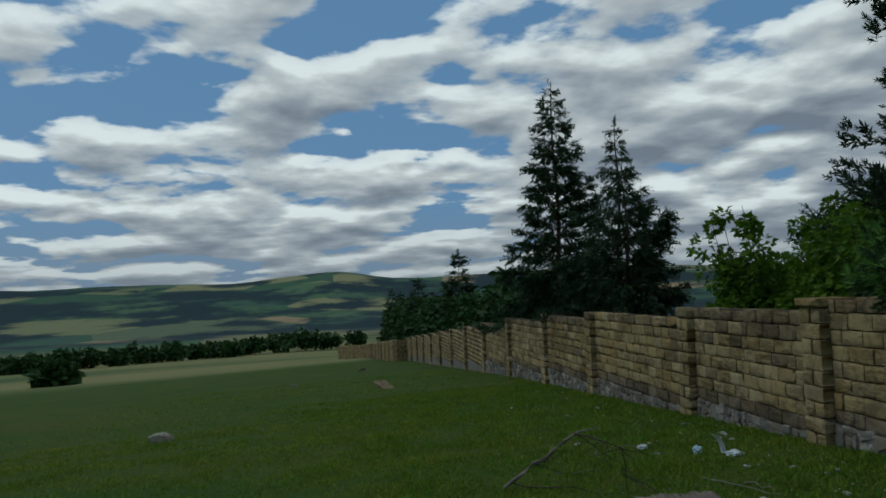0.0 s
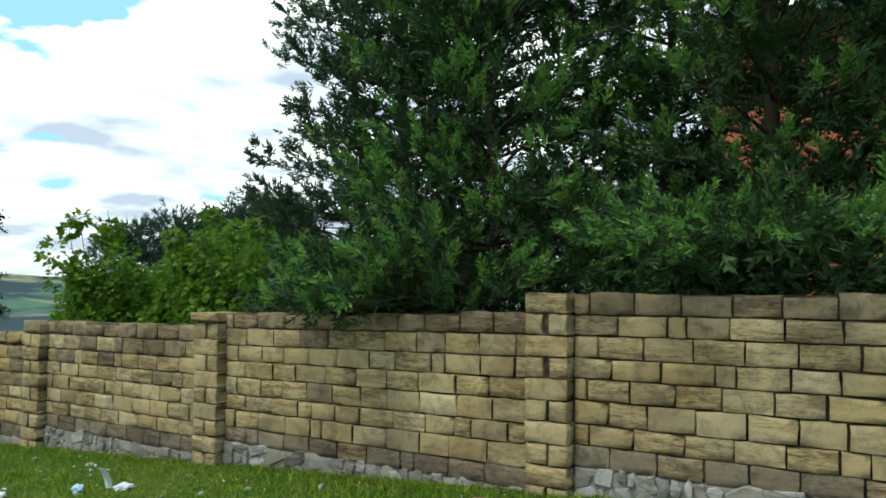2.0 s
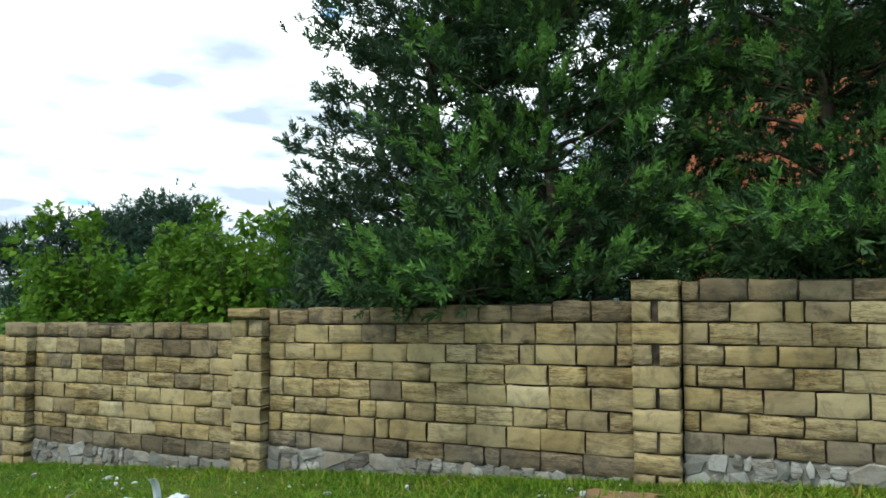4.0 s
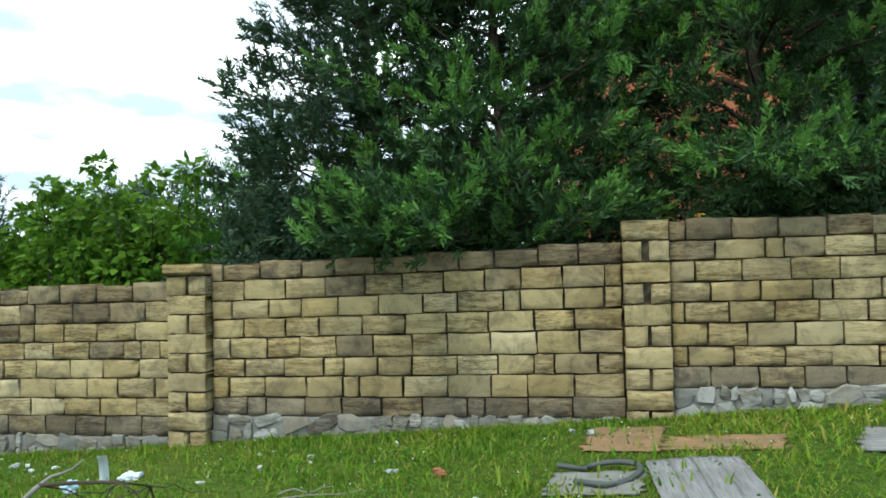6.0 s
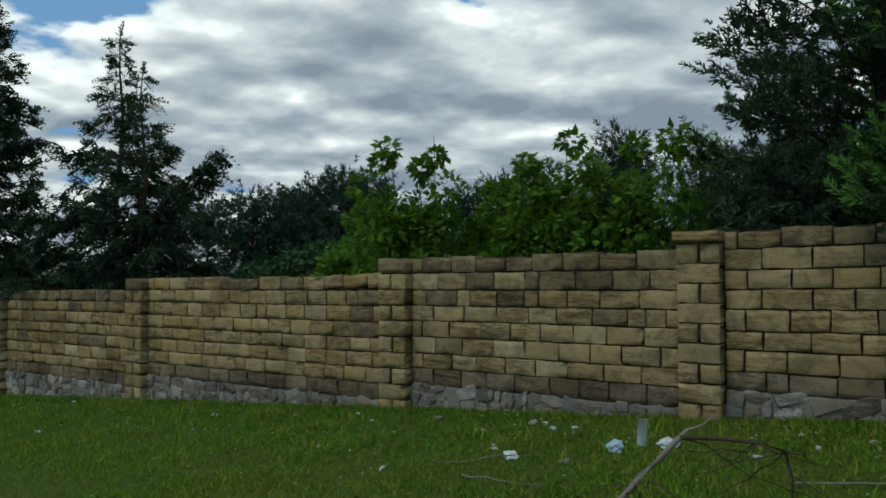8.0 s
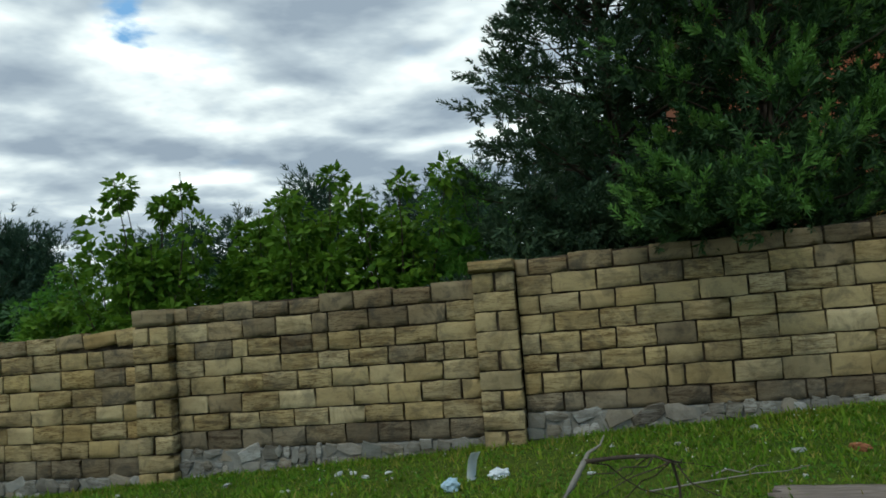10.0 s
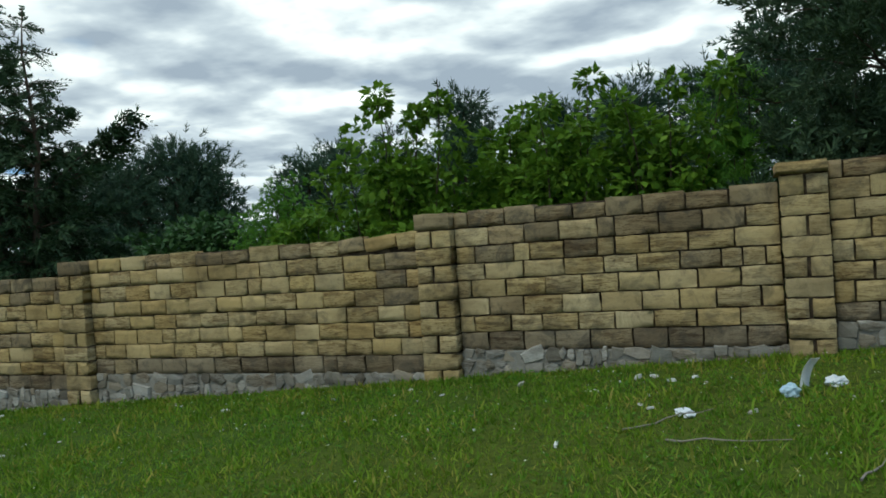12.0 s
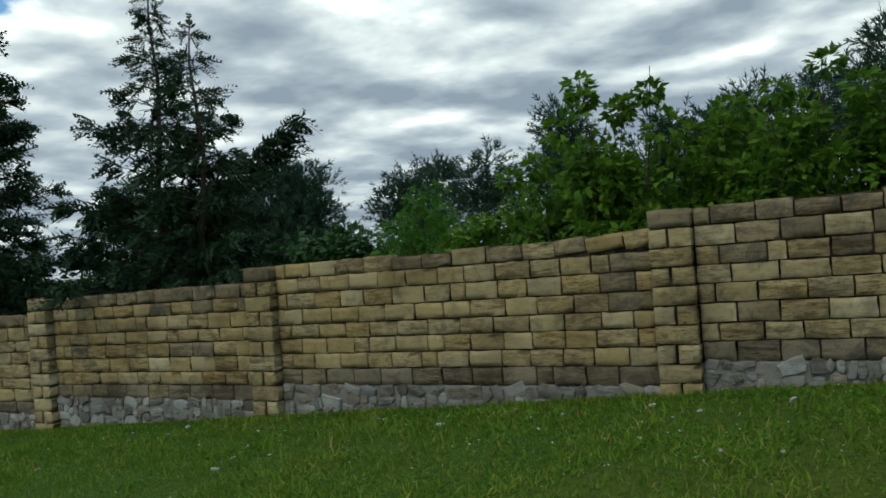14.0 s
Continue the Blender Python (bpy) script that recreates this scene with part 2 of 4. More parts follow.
m_juniper = leaf_material("juniper sprays", [(0.041, 0.078, 0.027), (0.053, 0.098, 0.031), (0.033, 0.064, 0.024), (0.063, 0.111, 0.034)], through=0.12)
m_tips = leaf_material("fresh juniper tips", [(0.120, 0.233, 0.047), (0.151, 0.275, 0.054), (0.099, 0.197, 0.042)], through=0.25)
m_cedar = leaf_material("blue-green conifer sprays", [(0.046, 0.078, 0.040), (0.059, 0.095, 0.045), (0.038, 0.066, 0.035), (0.071, 0.107, 0.046)], through=0.12)
m_spruce = leaf_material("spruce needles", [(0.030, 0.058, 0.026), (0.043, 0.077, 0.031), (0.021, 0.043, 0.021)], through=0.1)
m_pine = leaf_material("pine needles", [(0.043, 0.080, 0.048), (0.061, 0.102, 0.057), (0.032, 0.061, 0.039)], through=0.1)
m_bush = leaf_material("bright broad leaves", [(0.089, 0.174, 0.014), (0.128, 0.230, 0.019), (0.068, 0.145, 0.013), (0.178, 0.289, 0.030)], through=0.4)
m_feather = leaf_material("feathery yellow-green leaves", [(0.09, 0.21, 0.025), (0.12, 0.25, 0.03), (0.07, 0.17, 0.02)], through=0.4)
m_scrub = leaf_material("dull scrub leaves", [(0.032, 0.075, 0.02), (0.048, 0.1, 0.026), (0.025, 0.058, 0.018)], through=0.15)
m_clover = leaf_material("clover leaves", [(0.065, 0.16, 0.014), (0.09, 0.20, 0.018), (0.115, 0.23, 0.025)], 0.6, 0.3)
m_petal = leaf_material("pale petals", [(0.55, 0.56, 0.45), (0.62, 0.62, 0.55), (0.5, 0.5, 0.3)], 0.7, 0.2)
m_grass = leaf_material("grass blades", [(0.114, 0.218, 0.014), (0.156, 0.270, 0.018), (0.084, 0.172, 0.010), (0.186, 0.276, 0.024), (0.288, 0.259, 0.060)], 0.6, 0.3, 0.6)

k = Mat("bark", 0.9)
v = k.place(True, (6, 6, 1.4))
m_bark = k.done(k.mix(k.noise(v, 4, 6), (0.095, 0.07, 0.05), (0.035, 0.027, 0.02)), k.noise(v, 6, 6), 0.8, 0.02)
k = Mat("bare grey twig", 0.85)
v = k.place(True)
m_twig = k.done(k.mix(k.noise(v, 8, 5), (0.30, 0.27, 0.22), (0.10, 0.085, 0.065)), k.noise(v, 60, 4), 0.5, 0.004)


def plank_material(name, a, b):
    k = Mat(name, 0.85)
    v = k.place(False, (1.2, 22, 22))
    g = k.noise(v, 3, 6, 0.65, 0.6)
    s = k.noise(k.place(True), 4, 5)
    c = k.mix(k.ramp(g, [(0.35, 0.0), (0.65, 1.0)]), a, b)
    c = k.mix(k.ramp(s, [(0.45, 0.0), (0.75, 0.5)]), c, (0.1, 0.085, 0.07))
    return k.done(c, g, 0.7, 0.006)


m_grey_plank = plank_material("weathered grey board", (0.27, 0.25, 0.235), (0.15, 0.135, 0.12))
m_brown_grey = plank_material("rotting grey-brown board", (0.25, 0.20, 0.165), (0.11, 0.085, 0.065))
m_brown_plank = plank_material("brown particle board", (0.31, 0.185, 0.09), (0.17, 0.10, 0.05))
k = Mat("black rubber hose", 0.5)
m_hose = k.done(k.mix(k.noise(k.place(True), 20), (0.05, 0.055, 0.05), (0.10, 0.10, 0.09)))
k = Mat("white plastic", 0.4)
m_plastic = k.done(k.mix(k.noise(k.place(True), 12), (0.72, 0.74, 0.75), (0.52, 0.53, 0.53)))
k = Mat("pale blue plastic", 0.35)
m_blue = k.done(k.mix(k.noise(k.place(True), 12), (0.30, 0.42, 0.48), (0.45, 0.55, 0.6)))
k = Mat("orange render", 0.9)
v = k.place(True)
m_orange = k.done(k.mix(k.noise(v, 1.2, 6), (0.48, 0.175, 0.088), (0.40, 0.14, 0.07)), k.noise(v, 50), 0.3, 0.004)
k = Mat("yellow render", 0.9)
m_yellow = k.done(k.mix(k.noise(k.place(True), 2), (0.62, 0.36, 0.05), (0.52, 0.3, 0.05)))
k = Mat("white frame paint", 0.5)
m_frame = k.done(k.mix(k.noise(k.place(True), 6), (0.78, 0.78, 0.76), (0.68, 0.68, 0.66)))
k = Mat("roof sheet", 0.45, 0.3)
m_roof = k.done(k.mix(k.noise(k.place(True), 2), (0.30, 0.31, 0.33), (0.22, 0.23, 0.25)))
k = Mat("window glass", 0.05)
m_glass = k.done((0.03, 0.035, 0.04))

# ---- builders ----


def mesh_of(name, verts, faces, mats, smooth=False):
    me = bpy.data.meshes.new(name)
    verts, faces = np.asarray(verts, dtype=np.float32), np.asarray(faces, dtype=np.int32)
    n, w = faces.shape
    me.vertices.add(len(verts))
    me.vertices.foreach_set("co", verts.ravel())
    me.loops.add(n * w)
    me.loops.foreach_set("vertex_index", faces.ravel())
    me.polygons.add(n)
    me.polygons.foreach_set("loop_start", np.arange(0, n * w, w, dtype=np.int32))
    if smooth:
        me.polygons.foreach_set("use_smooth", np.ones(n, dtype=bool))
    me.materials.append(mats)
    me.update(calc_edges=True)
    return me


def bm_mesh(name, bm, mat, smooth=False):
    bmesh.ops.recalc_face_normals(bm, faces=bm.faces)
    me = bpy.data.meshes.new(name)
    bm.to_mesh(me)
    bm.free()
    me.materials.append(mat)
    for p in me.polygons:
        p.use_smooth = smooth
    return me


def part(name, me, parent, label=""):
    ob = new(name, me)
    ob.parent = parent
    return tagged(ob, label)


def box_bm(bm, x0, x1, y0, y1, z0, z1, bevel=0.0):
    r = bmesh.ops.create_cube(bm, size=1)
    for v in r["verts"]:
        v.co = Vector(((x0 + x1) / 2 + v.co.x * (x1 - x0), (y0 + y1) / 2 + v.co.y * (y1 - y0), (z0 + z1) / 2 + v.co.z * (z1 - z0)))
    if bevel:
        es = {e for v in r["verts"] for e in v.link_edges}
        bmesh.ops.bevel(bm, geom=list(es), offset=bevel, segments=1, affect="EDGES")
    return bm


def tube(points, radii, sides=7):
    """Vertices and quads of a tapering tube through points."""
    pts = [Vector(p) for p in points]
    vs, fs = [], []
    for i, p in enumerate(pts):
        way = (pts[min(i + 1, len(pts) - 1)] - pts[max(i - 1, 0)]).normalized()
        a = way.orthogonal().normalized()
        b = way.cross(a)
        for s in range(sides):
            t = 2 * math.pi * s / sides
            vs.append(p + (a * math.cos(t) + b * math.sin(t)) * radii[i])
    for i in range(len(pts) - 1):
        for s in range(sides):
            o, q = i * sides, (s + 1) % sides
            fs.append((o + s, o + q, o + sides + q, o + sides + s))
    return [tuple(v) for v in vs], fs


def tubes(name, lines, mat, sides=7):
    vs, fs = [], []
    for pts, radii in lines:
        a, b = tube(pts, radii, sides)
        fs += [tuple(i + len(vs) for i in f) for f in b]
        vs += a
    return mesh_of(name, vs, fs, mat, True)


# ---- ground ----
PROFILE_R = (0, 80, 150, 220, 400, 800, 1500, 2200, 3000, 3600, 4700)
PROFILE_Z = (0, -5.5, -11, -16, -26, -48, -75, -55, 0, 40, 25)


def gz(x, y):
    z = 0.066 * x - 0.25 + 0.045 * min(y + 0.3, 0) + 0.0125 * min(x + 17.4, 0)
    z += 0.05 * noise.noise((x * 0.5, y * 0.5, 0)) * min(1.0, abs(y) * 0.5 + 0.15) + 0.02 * noise.noise((x * 2.1, y * 2.1, 4)) * min(1.0, abs(y))
    dx, dy = x - 9, y + 6
    r = math.hypot(dx, dy)
    if r > 70:
        f = min(1.0, (r - 70) / 120)
        f = f * f * (3 - 2 * f)
        a = math.atan2(dy, dx)
        far = float(np.interp(r, PROFILE_R, PROFILE_Z))
        hill = max(0.0, min(1.0, (r - 2200) / 1300))
        far += hill * (24 * noise.noise((math.cos(a) * 5, math.sin(a) * 5, r * 0.0006)) + 9 * noise.noise((math.cos(a) * 17, math.sin(a) * 17, r * 0.002)))
        far += hill * 32 * math.exp(-(((math.degrees(a) % 360) - 180.5) / 3.2) ** 2)
        z = z * (1 - f) + far * f
    return z


radii = [0.0] + [0.45 * i for i in range(1, 40)]
while radii[-1] < 4650:
    radii.append(radii[-1] * 1.062)
ANG = 288
gv, gf = [(1.0, -4.0, gz(1, -4))], []
for r in radii[1:]:
    for i in range(ANG):
        a = 2 * math.pi * i / ANG
        x, y = 1 + r * math.cos(a), -4 + r * math.sin(a)
        gv.append((x, y, gz(x, y)))
fan = [(0, 1 + i, 1 + (i + 1) % ANG) for i in range(ANG)]
for j in range(len(radii) - 2):
    o = 1 + j * ANG
    for i in range(ANG):
        q = (i + 1) % ANG
        gf.append((o + i, o + ANG + i, o + ANG + q, o + q))
me = bpy.data.meshes.new("ground")
me.from_pydata(gv, [], gf + fan)
me.materials.append(m_ground)
for p in me.polygons:
    p.use_smooth = True
ground = tagged(new("ground", me), "green hillside meadow running down to farmed valley and hills", "ground", kind="structure")

# ---- the stone wall ----
COURSE = 0.1855
# pilaster middles along the wall, and the top of the section on its right
PILASTERS = [(8.9, 2.06), (4.515, 1.79), (0.2, 1.52), (-3.4, 1.31), (-8.45, 1.075), (-12.65, 0.87)]
x, top = -17.4, 0.60
while x > -64:
    PILASTERS.append((x, top))
    x, top = x - 4.75, top - 0.371


def block_mesh(name, mat, seed, nx=4, nz=3, rough=0.006):
    """A squared stone, 1 x 1 x 1 with its outer face to -y, worn at the edges."""
    rg = random.Random(seed)
    xs = [-0.5, -0.494] + [-0.5 + i / nx for i in range(1, nx)] + [0.494, 0.5]
    zs = [-0.5, -0.486] + [-0.5 + i / nz for i in range(1, nz)] + [0.486, 0.5]
    vs, fs = [], []
    for iz, z in enumerate(zs):
        for ix, x in enumerate(xs):
            edge = (ix in (0, len(xs) - 1)) + (iz in (0, len(zs) - 1))
            y = -0.5 + (0.014 if edge == 1 else 0.05 if edge == 2 else rg.uniform(-0.012, 0.012))
            w = 0.042 if edge else 0.0
            vs.append((x + rg.uniform(-w, w) * 0.45 - (0.022 * math.copysign(1, x) if edge == 2 else 0), y + rg.uniform(-0.012, 0.012), z + rg.uniform(-w, w) * 0.8 - (0.06 * math.copysign(1, z) if edge == 2 else 0)))
    n = len(xs)
    for iz in range(len(zs) - 1):
        for ix in range(n - 1):
            a = iz * n + ix
            fs.append((a, a + 1, a + n + 1, a + n))
    rim = [i for i in range(n)] + [r * n + n - 1 for r in range(1, len(zs))] + [(len(zs) - 1) * n + i for i in range(n - 2, -1, -1)] + [r * n for r in range(len(zs) - 2, 0, -1)]
    o = len(vs)
    vs += [(vs[i][0], 0.5, vs[i][2]) for i in rim]
    for j in range(len(rim)):
        q = (j + 1) % len(rim)
        fs.append((rim[j], o + j, o + q, rim[q]))
    return mesh_of(name, vs, fs, mat)


def rubble_mesh(name, mat, seed, cuts=2):
    """A rough unsquared stone about 1 across."""
    rg = random.Random(seed)
    bm = bmesh.new()
    bmesh.ops.create_icosphere(bm, subdivisions=cuts, radius=0.5)
    for v in bm.verts:
        p = v.co * 1.3
        v.co *= 1.08 + 0.4 * noise.noise(p * 1.7 + Vector((seed * 3.1, 0, 0)))
        v.co.y = max(-0.15, min(0.3, v.co.y))
        v.co.z = max(-0.40, min(0.40, v.co.z))
    return bm_mesh(name, bm, mat)


def shard_mesh(name, mat, seed):
    """A flat-faced broken stone about 1 across, its face to -y, with worn edges."""
    rg = random.Random(seed)
    n = rg.randint(5, 8)
    turn = rg.uniform(0, 6.28)
    ring = []
    for q in range(n):
        a = turn + 2 * math.pi * (q + rg.uniform(-0.28, 0.28)) / n
        m = 0.5 / max(abs(math.cos(a)), abs(math.sin(a))) * rg.uniform(0.80, 1.0)
        ring.append((m * math.cos(a), m * math.sin(a)))
    bm = bmesh.new()
    layers = [[bm.verts.new((x * f, y, z * f)) for x, z in ring] for f, y in ((1.0, 0.5), (1.0, -0.28), (0.90, -0.46))]
    for lo, hi in zip(layers, layers[1:]):
        for q in range(n):
            bm.faces.new((lo[q], lo[(q + 1) % n], hi[(q + 1) % n], hi[q]))
    mid = bm.verts.new((rg.uniform(-0.1, 0.1), -0.52 + rg.uniform(-0.08, 0.05), rg.uniform(-0.1, 0.1)))
    for q in range(n):
        bm.faces.new((layers[2][q], layers[2][(q + 1) % n], mid))
    return bm_mesh(name, bm, mat)


blocks = {key: [block_mesh("stone_block", mat, 10 * i + s) for s in range(8)] for i, (key, mat) in enumerate((("mid", m_block), ("top", m_top), ("low", m_low), ("gold", m_gold)))}
rubbles = [shard_mesh("rubble_stone", m_rubble, s) for s in range(16)]
whites = [rubble_mesh("white_stone", m_white, 20 + s) for s in range(4)]


def set_stone(parent, key, x0, x1, z0, z1, y, rg, depth=0.16):
    me = rg.choice(blocks[key])
    ob = new("stone_block", me)
    ob.parent = parent
    gap = rg.uniform(0.013, 0.025)
    ob.location = ((x0 + x1) / 2, y + depth / 2 + rg.uniform(-0.008, 0.008), (z0 + z1) / 2)
    ob.rotation_euler = (rg.uniform(-0.015, 0.015), rg.uniform(-0.008, 0.008), rg.uniform(-0.012, 0.012))
    ob.scale = (max(0.03, x1 - x0 - gap), depth, max(0.03, z1 - z0 - gap * 0.85))
    return ob


def section_rows(x0, x1, rg, rows=8):
    """The cuts of each course of a section, in running bond."""
    for r in range(rows):
        x = x0
        first = rg.uniform(0.12, 0.24) if r % 2 else rg.uniform(0.3, 0.4)
        cuts = [x0]
        x += first
        while x < x1 - 0.13:
            cuts.append(x)
            x += rg.choice((0.33, 0.36, 0.375, 0.385, 0.39, 0.40, 0.42)) if rg.random() > 0.06 else rg.uniform(0.15, 0.22)
        cuts.append(x1)
        yield r, cuts


def tops(i):
    """How the top edge of section i runs: at its far end and at its near end."""
    a = PILASTERS[i][1]
    return (a - 0.01, a + 0.09) if i == 2 else (a, a + 0.03)


def wall_core(parent, x0, x1, z_low, z_mid, z0_top, z1_top):
    bm = bmesh.new()
    box_bm(bm, x0, x1, 0.05, 0.36, z_mid - 0.02, z0_top - 0.02)
    for v in bm.verts:
        if v.co.z > z_mid and v.co.x > (x0 + x1) / 2:
            v.co.z = z1_top - 0.02
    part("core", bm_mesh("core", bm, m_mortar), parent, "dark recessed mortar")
    bm = bmesh.new()
    box_bm(bm, x0, x1, 0.0, 0.40, z_low, z_mid, 0.015)
    bmesh.ops.subdivide_edges(bm, edges=[e for e in bm.edges if e.calc_length() > 1], cuts=24)
    for v in bm.verts:
        if v.co.y < 0.1:
            v.co.y += 0.03 * noise.noise(v.co * 4)
    part("plinth", bm_mesh("plinth", bm, m_base), parent, "rough rubble and mortar plinth")


NEAR = 7
for i, (px, ptop) in enumerate(PILASTERS):
    rg = random.Random(100 + i)
    # the section to the right of this pilaster ends at the next one
    if i > 0:
        x0, x1 = px + 0.205, PILASTERS[i - 1][0] - 0.205
        ta, tb = tops(i)
        low = ptop - 8 * COURSE
        wall = tagged(new("wall_%d" % i), "yellow limestone block wall section with dark weathered top course", "wall", kind="structure")
        wall_core(wall, x0, x1, gz(x0, 0) - 0.4, low, ta, tb)
        if i <= NEAR:
            wob = [0] + [rg.uniform(-0.012, 0.012) for _ in range(7)] + [0]
            for r, cuts in section_rows(x0, x1, rg):
                key = "low" if r == 0 else "top" if r == 7 else "mid"
                for a, b in zip(cuts, cuts[1:]):
                    f = ((a + b) / 2 - x0) / (x1 - x0)
                    lift = (ta - ptop) * (1 - f) + (tb - ptop) * f
                    h = (8 * COURSE + lift) / 8
                    z = low + r * h + wob[r]
                    kk = key
                    if key == "mid" and rg.random() < (0.34 if r == 6 else 0.10 if r == 5 else 0.025) * (0.4 if i == 4 else 1):
                        kk = "top"
                    if r == 7 and i == 4 and rg.random() < 0.6:
                        kk = "mid"
                    if kk == "mid" and i in (4, 5):
                        kk = "gold" if rg.random() < 0.8 else "mid"
                    set_stone(wall, kk, a, b, z, z + h + wob[r + 1] - wob[r] + (0 if r < 7 else rg.uniform(-0.03, 0.012)), 0.0, rg)
                    if i == 4 and r == 7 and b > x1 - 0.75:
                        loose = wall.children[-1]
                        loose.rotation_euler.y -= 0.10
                        loose.location.z += 0.03
            x = x0
            while x < x1 - 0.05:
                w = rg.uniform(0.13, 0.30)
                g = gz(x, 0)
                z = low + 0.01
                while z > g - 0.04:
                    h = rg.uniform(0.09, 0.17)
                    xx = 0.0
                    while xx < w - 0.02:
                        ww = w if rg.random() < 0.6 else w * rg.uniform(0.4, 0.6)
                        ww = min(ww, w - xx)
                        ob = part("rubble_stone", rg.choice(rubbles), wall)
                        ob.location = (x + xx + ww / 2 + rg.uniform(-0.02, 0.02), 0.035 + rg.uniform(-0.01, 0.01), z - h / 2 + rg.uniform(-0.02, 0.02))
                        ob.rotation_euler = (rg.uniform(-0.12, 0.12), rg.uniform(-0.4, 0.4), rg.uniform(-0.12, 0.12))
                        ob.scale = (ww * rg.uniform(1.0, 1.25), 0.12, h * rg.uniform(1.0, 1.2))
                        xx += ww
                    z -= h
                x += w
        else:
            vs, fs = [], []
            for r, cuts in section_rows(x0, x1, rg):
                for a, b in zip(cuts, cuts[1:]):
                    o = len(vs)
                    z = low + r * COURSE
                    y = rg.uniform(-0.008, 0.008)
                    p, q, s, t = a + 0.007, b - 0.007, z + 0.007, z + COURSE - 0.007
                    vs += [(p, 0.1, s), (q, 0.1, s), (q, 0.1, t), (p, 0.1, t), (p + 0.004, y, s + 0.004), (q - 0.004, y, s + 0.004), (q - 0.004, y, t - 0.004), (p + 0.004, y, t - 0.004)]
                    fs += [tuple(o + n for n in f) for f in ((4, 5, 6, 7), (0, 1, 5, 4), (1, 2, 6, 5), (2, 3, 7, 6), (3, 0, 4, 7))]
            tagged(part("stone_blocks", mesh_of("stone_blocks", vs, fs, m_block_far), wall), kind="stuff")
    # the pilaster itself
    pil = tagged(new("pilaster_%d" % (i + 1)), "limestone block pilaster standing proud of the wall", "pilaster", kind="structure")
    g = gz(px, 0)
    bm = bmesh.new()
    box_bm(bm, px - 0.185, px + 0.185, -0.085, 0.40, g - 0.3, ptop - 0.03)
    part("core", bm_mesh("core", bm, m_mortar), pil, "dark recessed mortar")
    z, r = ptop, 0
    while z > g - 0.1:
        a, b = px - 0.205, px + 0.205
        key = "top" if r == 0 and i != 1 else "mid"
        capped = i == 2 and r == 0
        if capped:
            set_stone(pil, "mid", a - 0.03, b + 0.0, z - 0.13, z - 0.01, -0.16, rg, 0.56)
            z -= 0.13
            r += 1
            continue
        if r % 2 == 0:
            set_stone(pil, key, a, b, z - COURSE, z, -0.12, rg, 0.2)
        else:
            c = px + rg.uniform(-0.02, 0.02)
            hole = 0.05 if (i == 1 and r < 4) else 0.012
            set_stone(pil, key, a, c - hole / 2, z - COURSE, z, -0.12, rg, 0.2)
            set_stone(pil, key, c + hole / 2, b, z - COURSE, z, -0.12, rg, 0.2)
        z -= COURSE
        r += 1

# the far end of the wall steps out toward the meadow and bends
BENDS = [(-59.95, 0.10), (-60.1, -1.25), (-74.0, -1.55), (-88.0, -1.95), (-100.0, -2.45), (-104.0, -4.1), (-112.0, -6.1)]


def far_section(a, b, seed):
    rg = random.Random(seed)
    ax, ay, bx, by = *a, *b
    ln = math.hypot(bx - ax, by - ay)
    wall = tagged(new("wall_far_%d" % seed), "distant section of yellow limestone block wall with pilasters", "wall", kind="structure")
    wall.location = (bx, by, 0)
    wall.rotation_euler = (0, 0, math.atan2(ay - by, ax - bx))
    gb, ga = gz(bx, by), gz(ax, ay)
    bm = box_bm(bmesh.new(), 0, ln, 0.04, 0.36, -1, 1)
    for v in bm.verts:
        v.co.z = (gb if v.co.x < 0.01 else ga) + (1.80 if v.co.z > 0 else -0.6)
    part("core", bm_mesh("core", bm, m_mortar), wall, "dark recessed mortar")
    vs, fs = [], []
    for r, cuts in section_rows(0, ln, rg, 10):
        for p, q in zip(cuts, cuts[1:]):
            z = gb + (ga - gb) * (p + q) / 2 / ln + r * COURSE - 0.02
            o, y = len(vs), rg.uniform(-0.008, 0.008)
            vs += [(u, w, h) for w in (y, 0.1) for u, h in ((p + 0.008, z + 0.008), (q - 0.008, z + 0.008), (q - 0.008, z + COURSE - 0.008), (p + 0.008, z + COURSE - 0.008))]
            fs += [tuple(o + n for n in f) for f in ((0, 1, 2, 3), (4, 5, 1, 0), (5, 6, 2, 1), (6, 7, 3, 2), (7, 4, 0, 3))]
    tagged(part("stone_blocks", mesh_of("stone_blocks", vs, fs, m_block_far), wall), kind="stuff")
    for q in range(int(ln // 4.75) + 1):
        x = min(ln - 0.2, 0.2 + q * 4.75)
        z = gb + (ga - gb) * x / ln
        bm = box_bm(bmesh.new(), x - 0.2, x + 0.2, -0.12, 0.4, z - 0.4, z + 1.9, 0.015)
        part("post", bm_mesh("post", bm, m_block_far), wall)


for q, (a, b) in enumerate(zip(BENDS, BENDS[1:])):
    far_section(a, b, q + 1)

# ---- foliage ----


def kites(rows):
    """Vertices and quads of a flat kite for each row (base, tip, width, normal-ish)."""
    vs, fs = [], []
    for base, tip, width, up in rows:
        base, tip, up = Vector(base), Vector(tip), Vector(up)
        side = (tip - base).cross(up).normalized() * width / 2
        m = base.lerp(tip, 0.45)
        o = len(vs)
        vs += [tuple(base), tuple(m + side), tuple(tip), tuple(m - side)]
        fs.append((o, o + 1, o + 2, o + 3))
    return np.array(vs, dtype=np.float32), np.array(fs, dtype=np.int32)


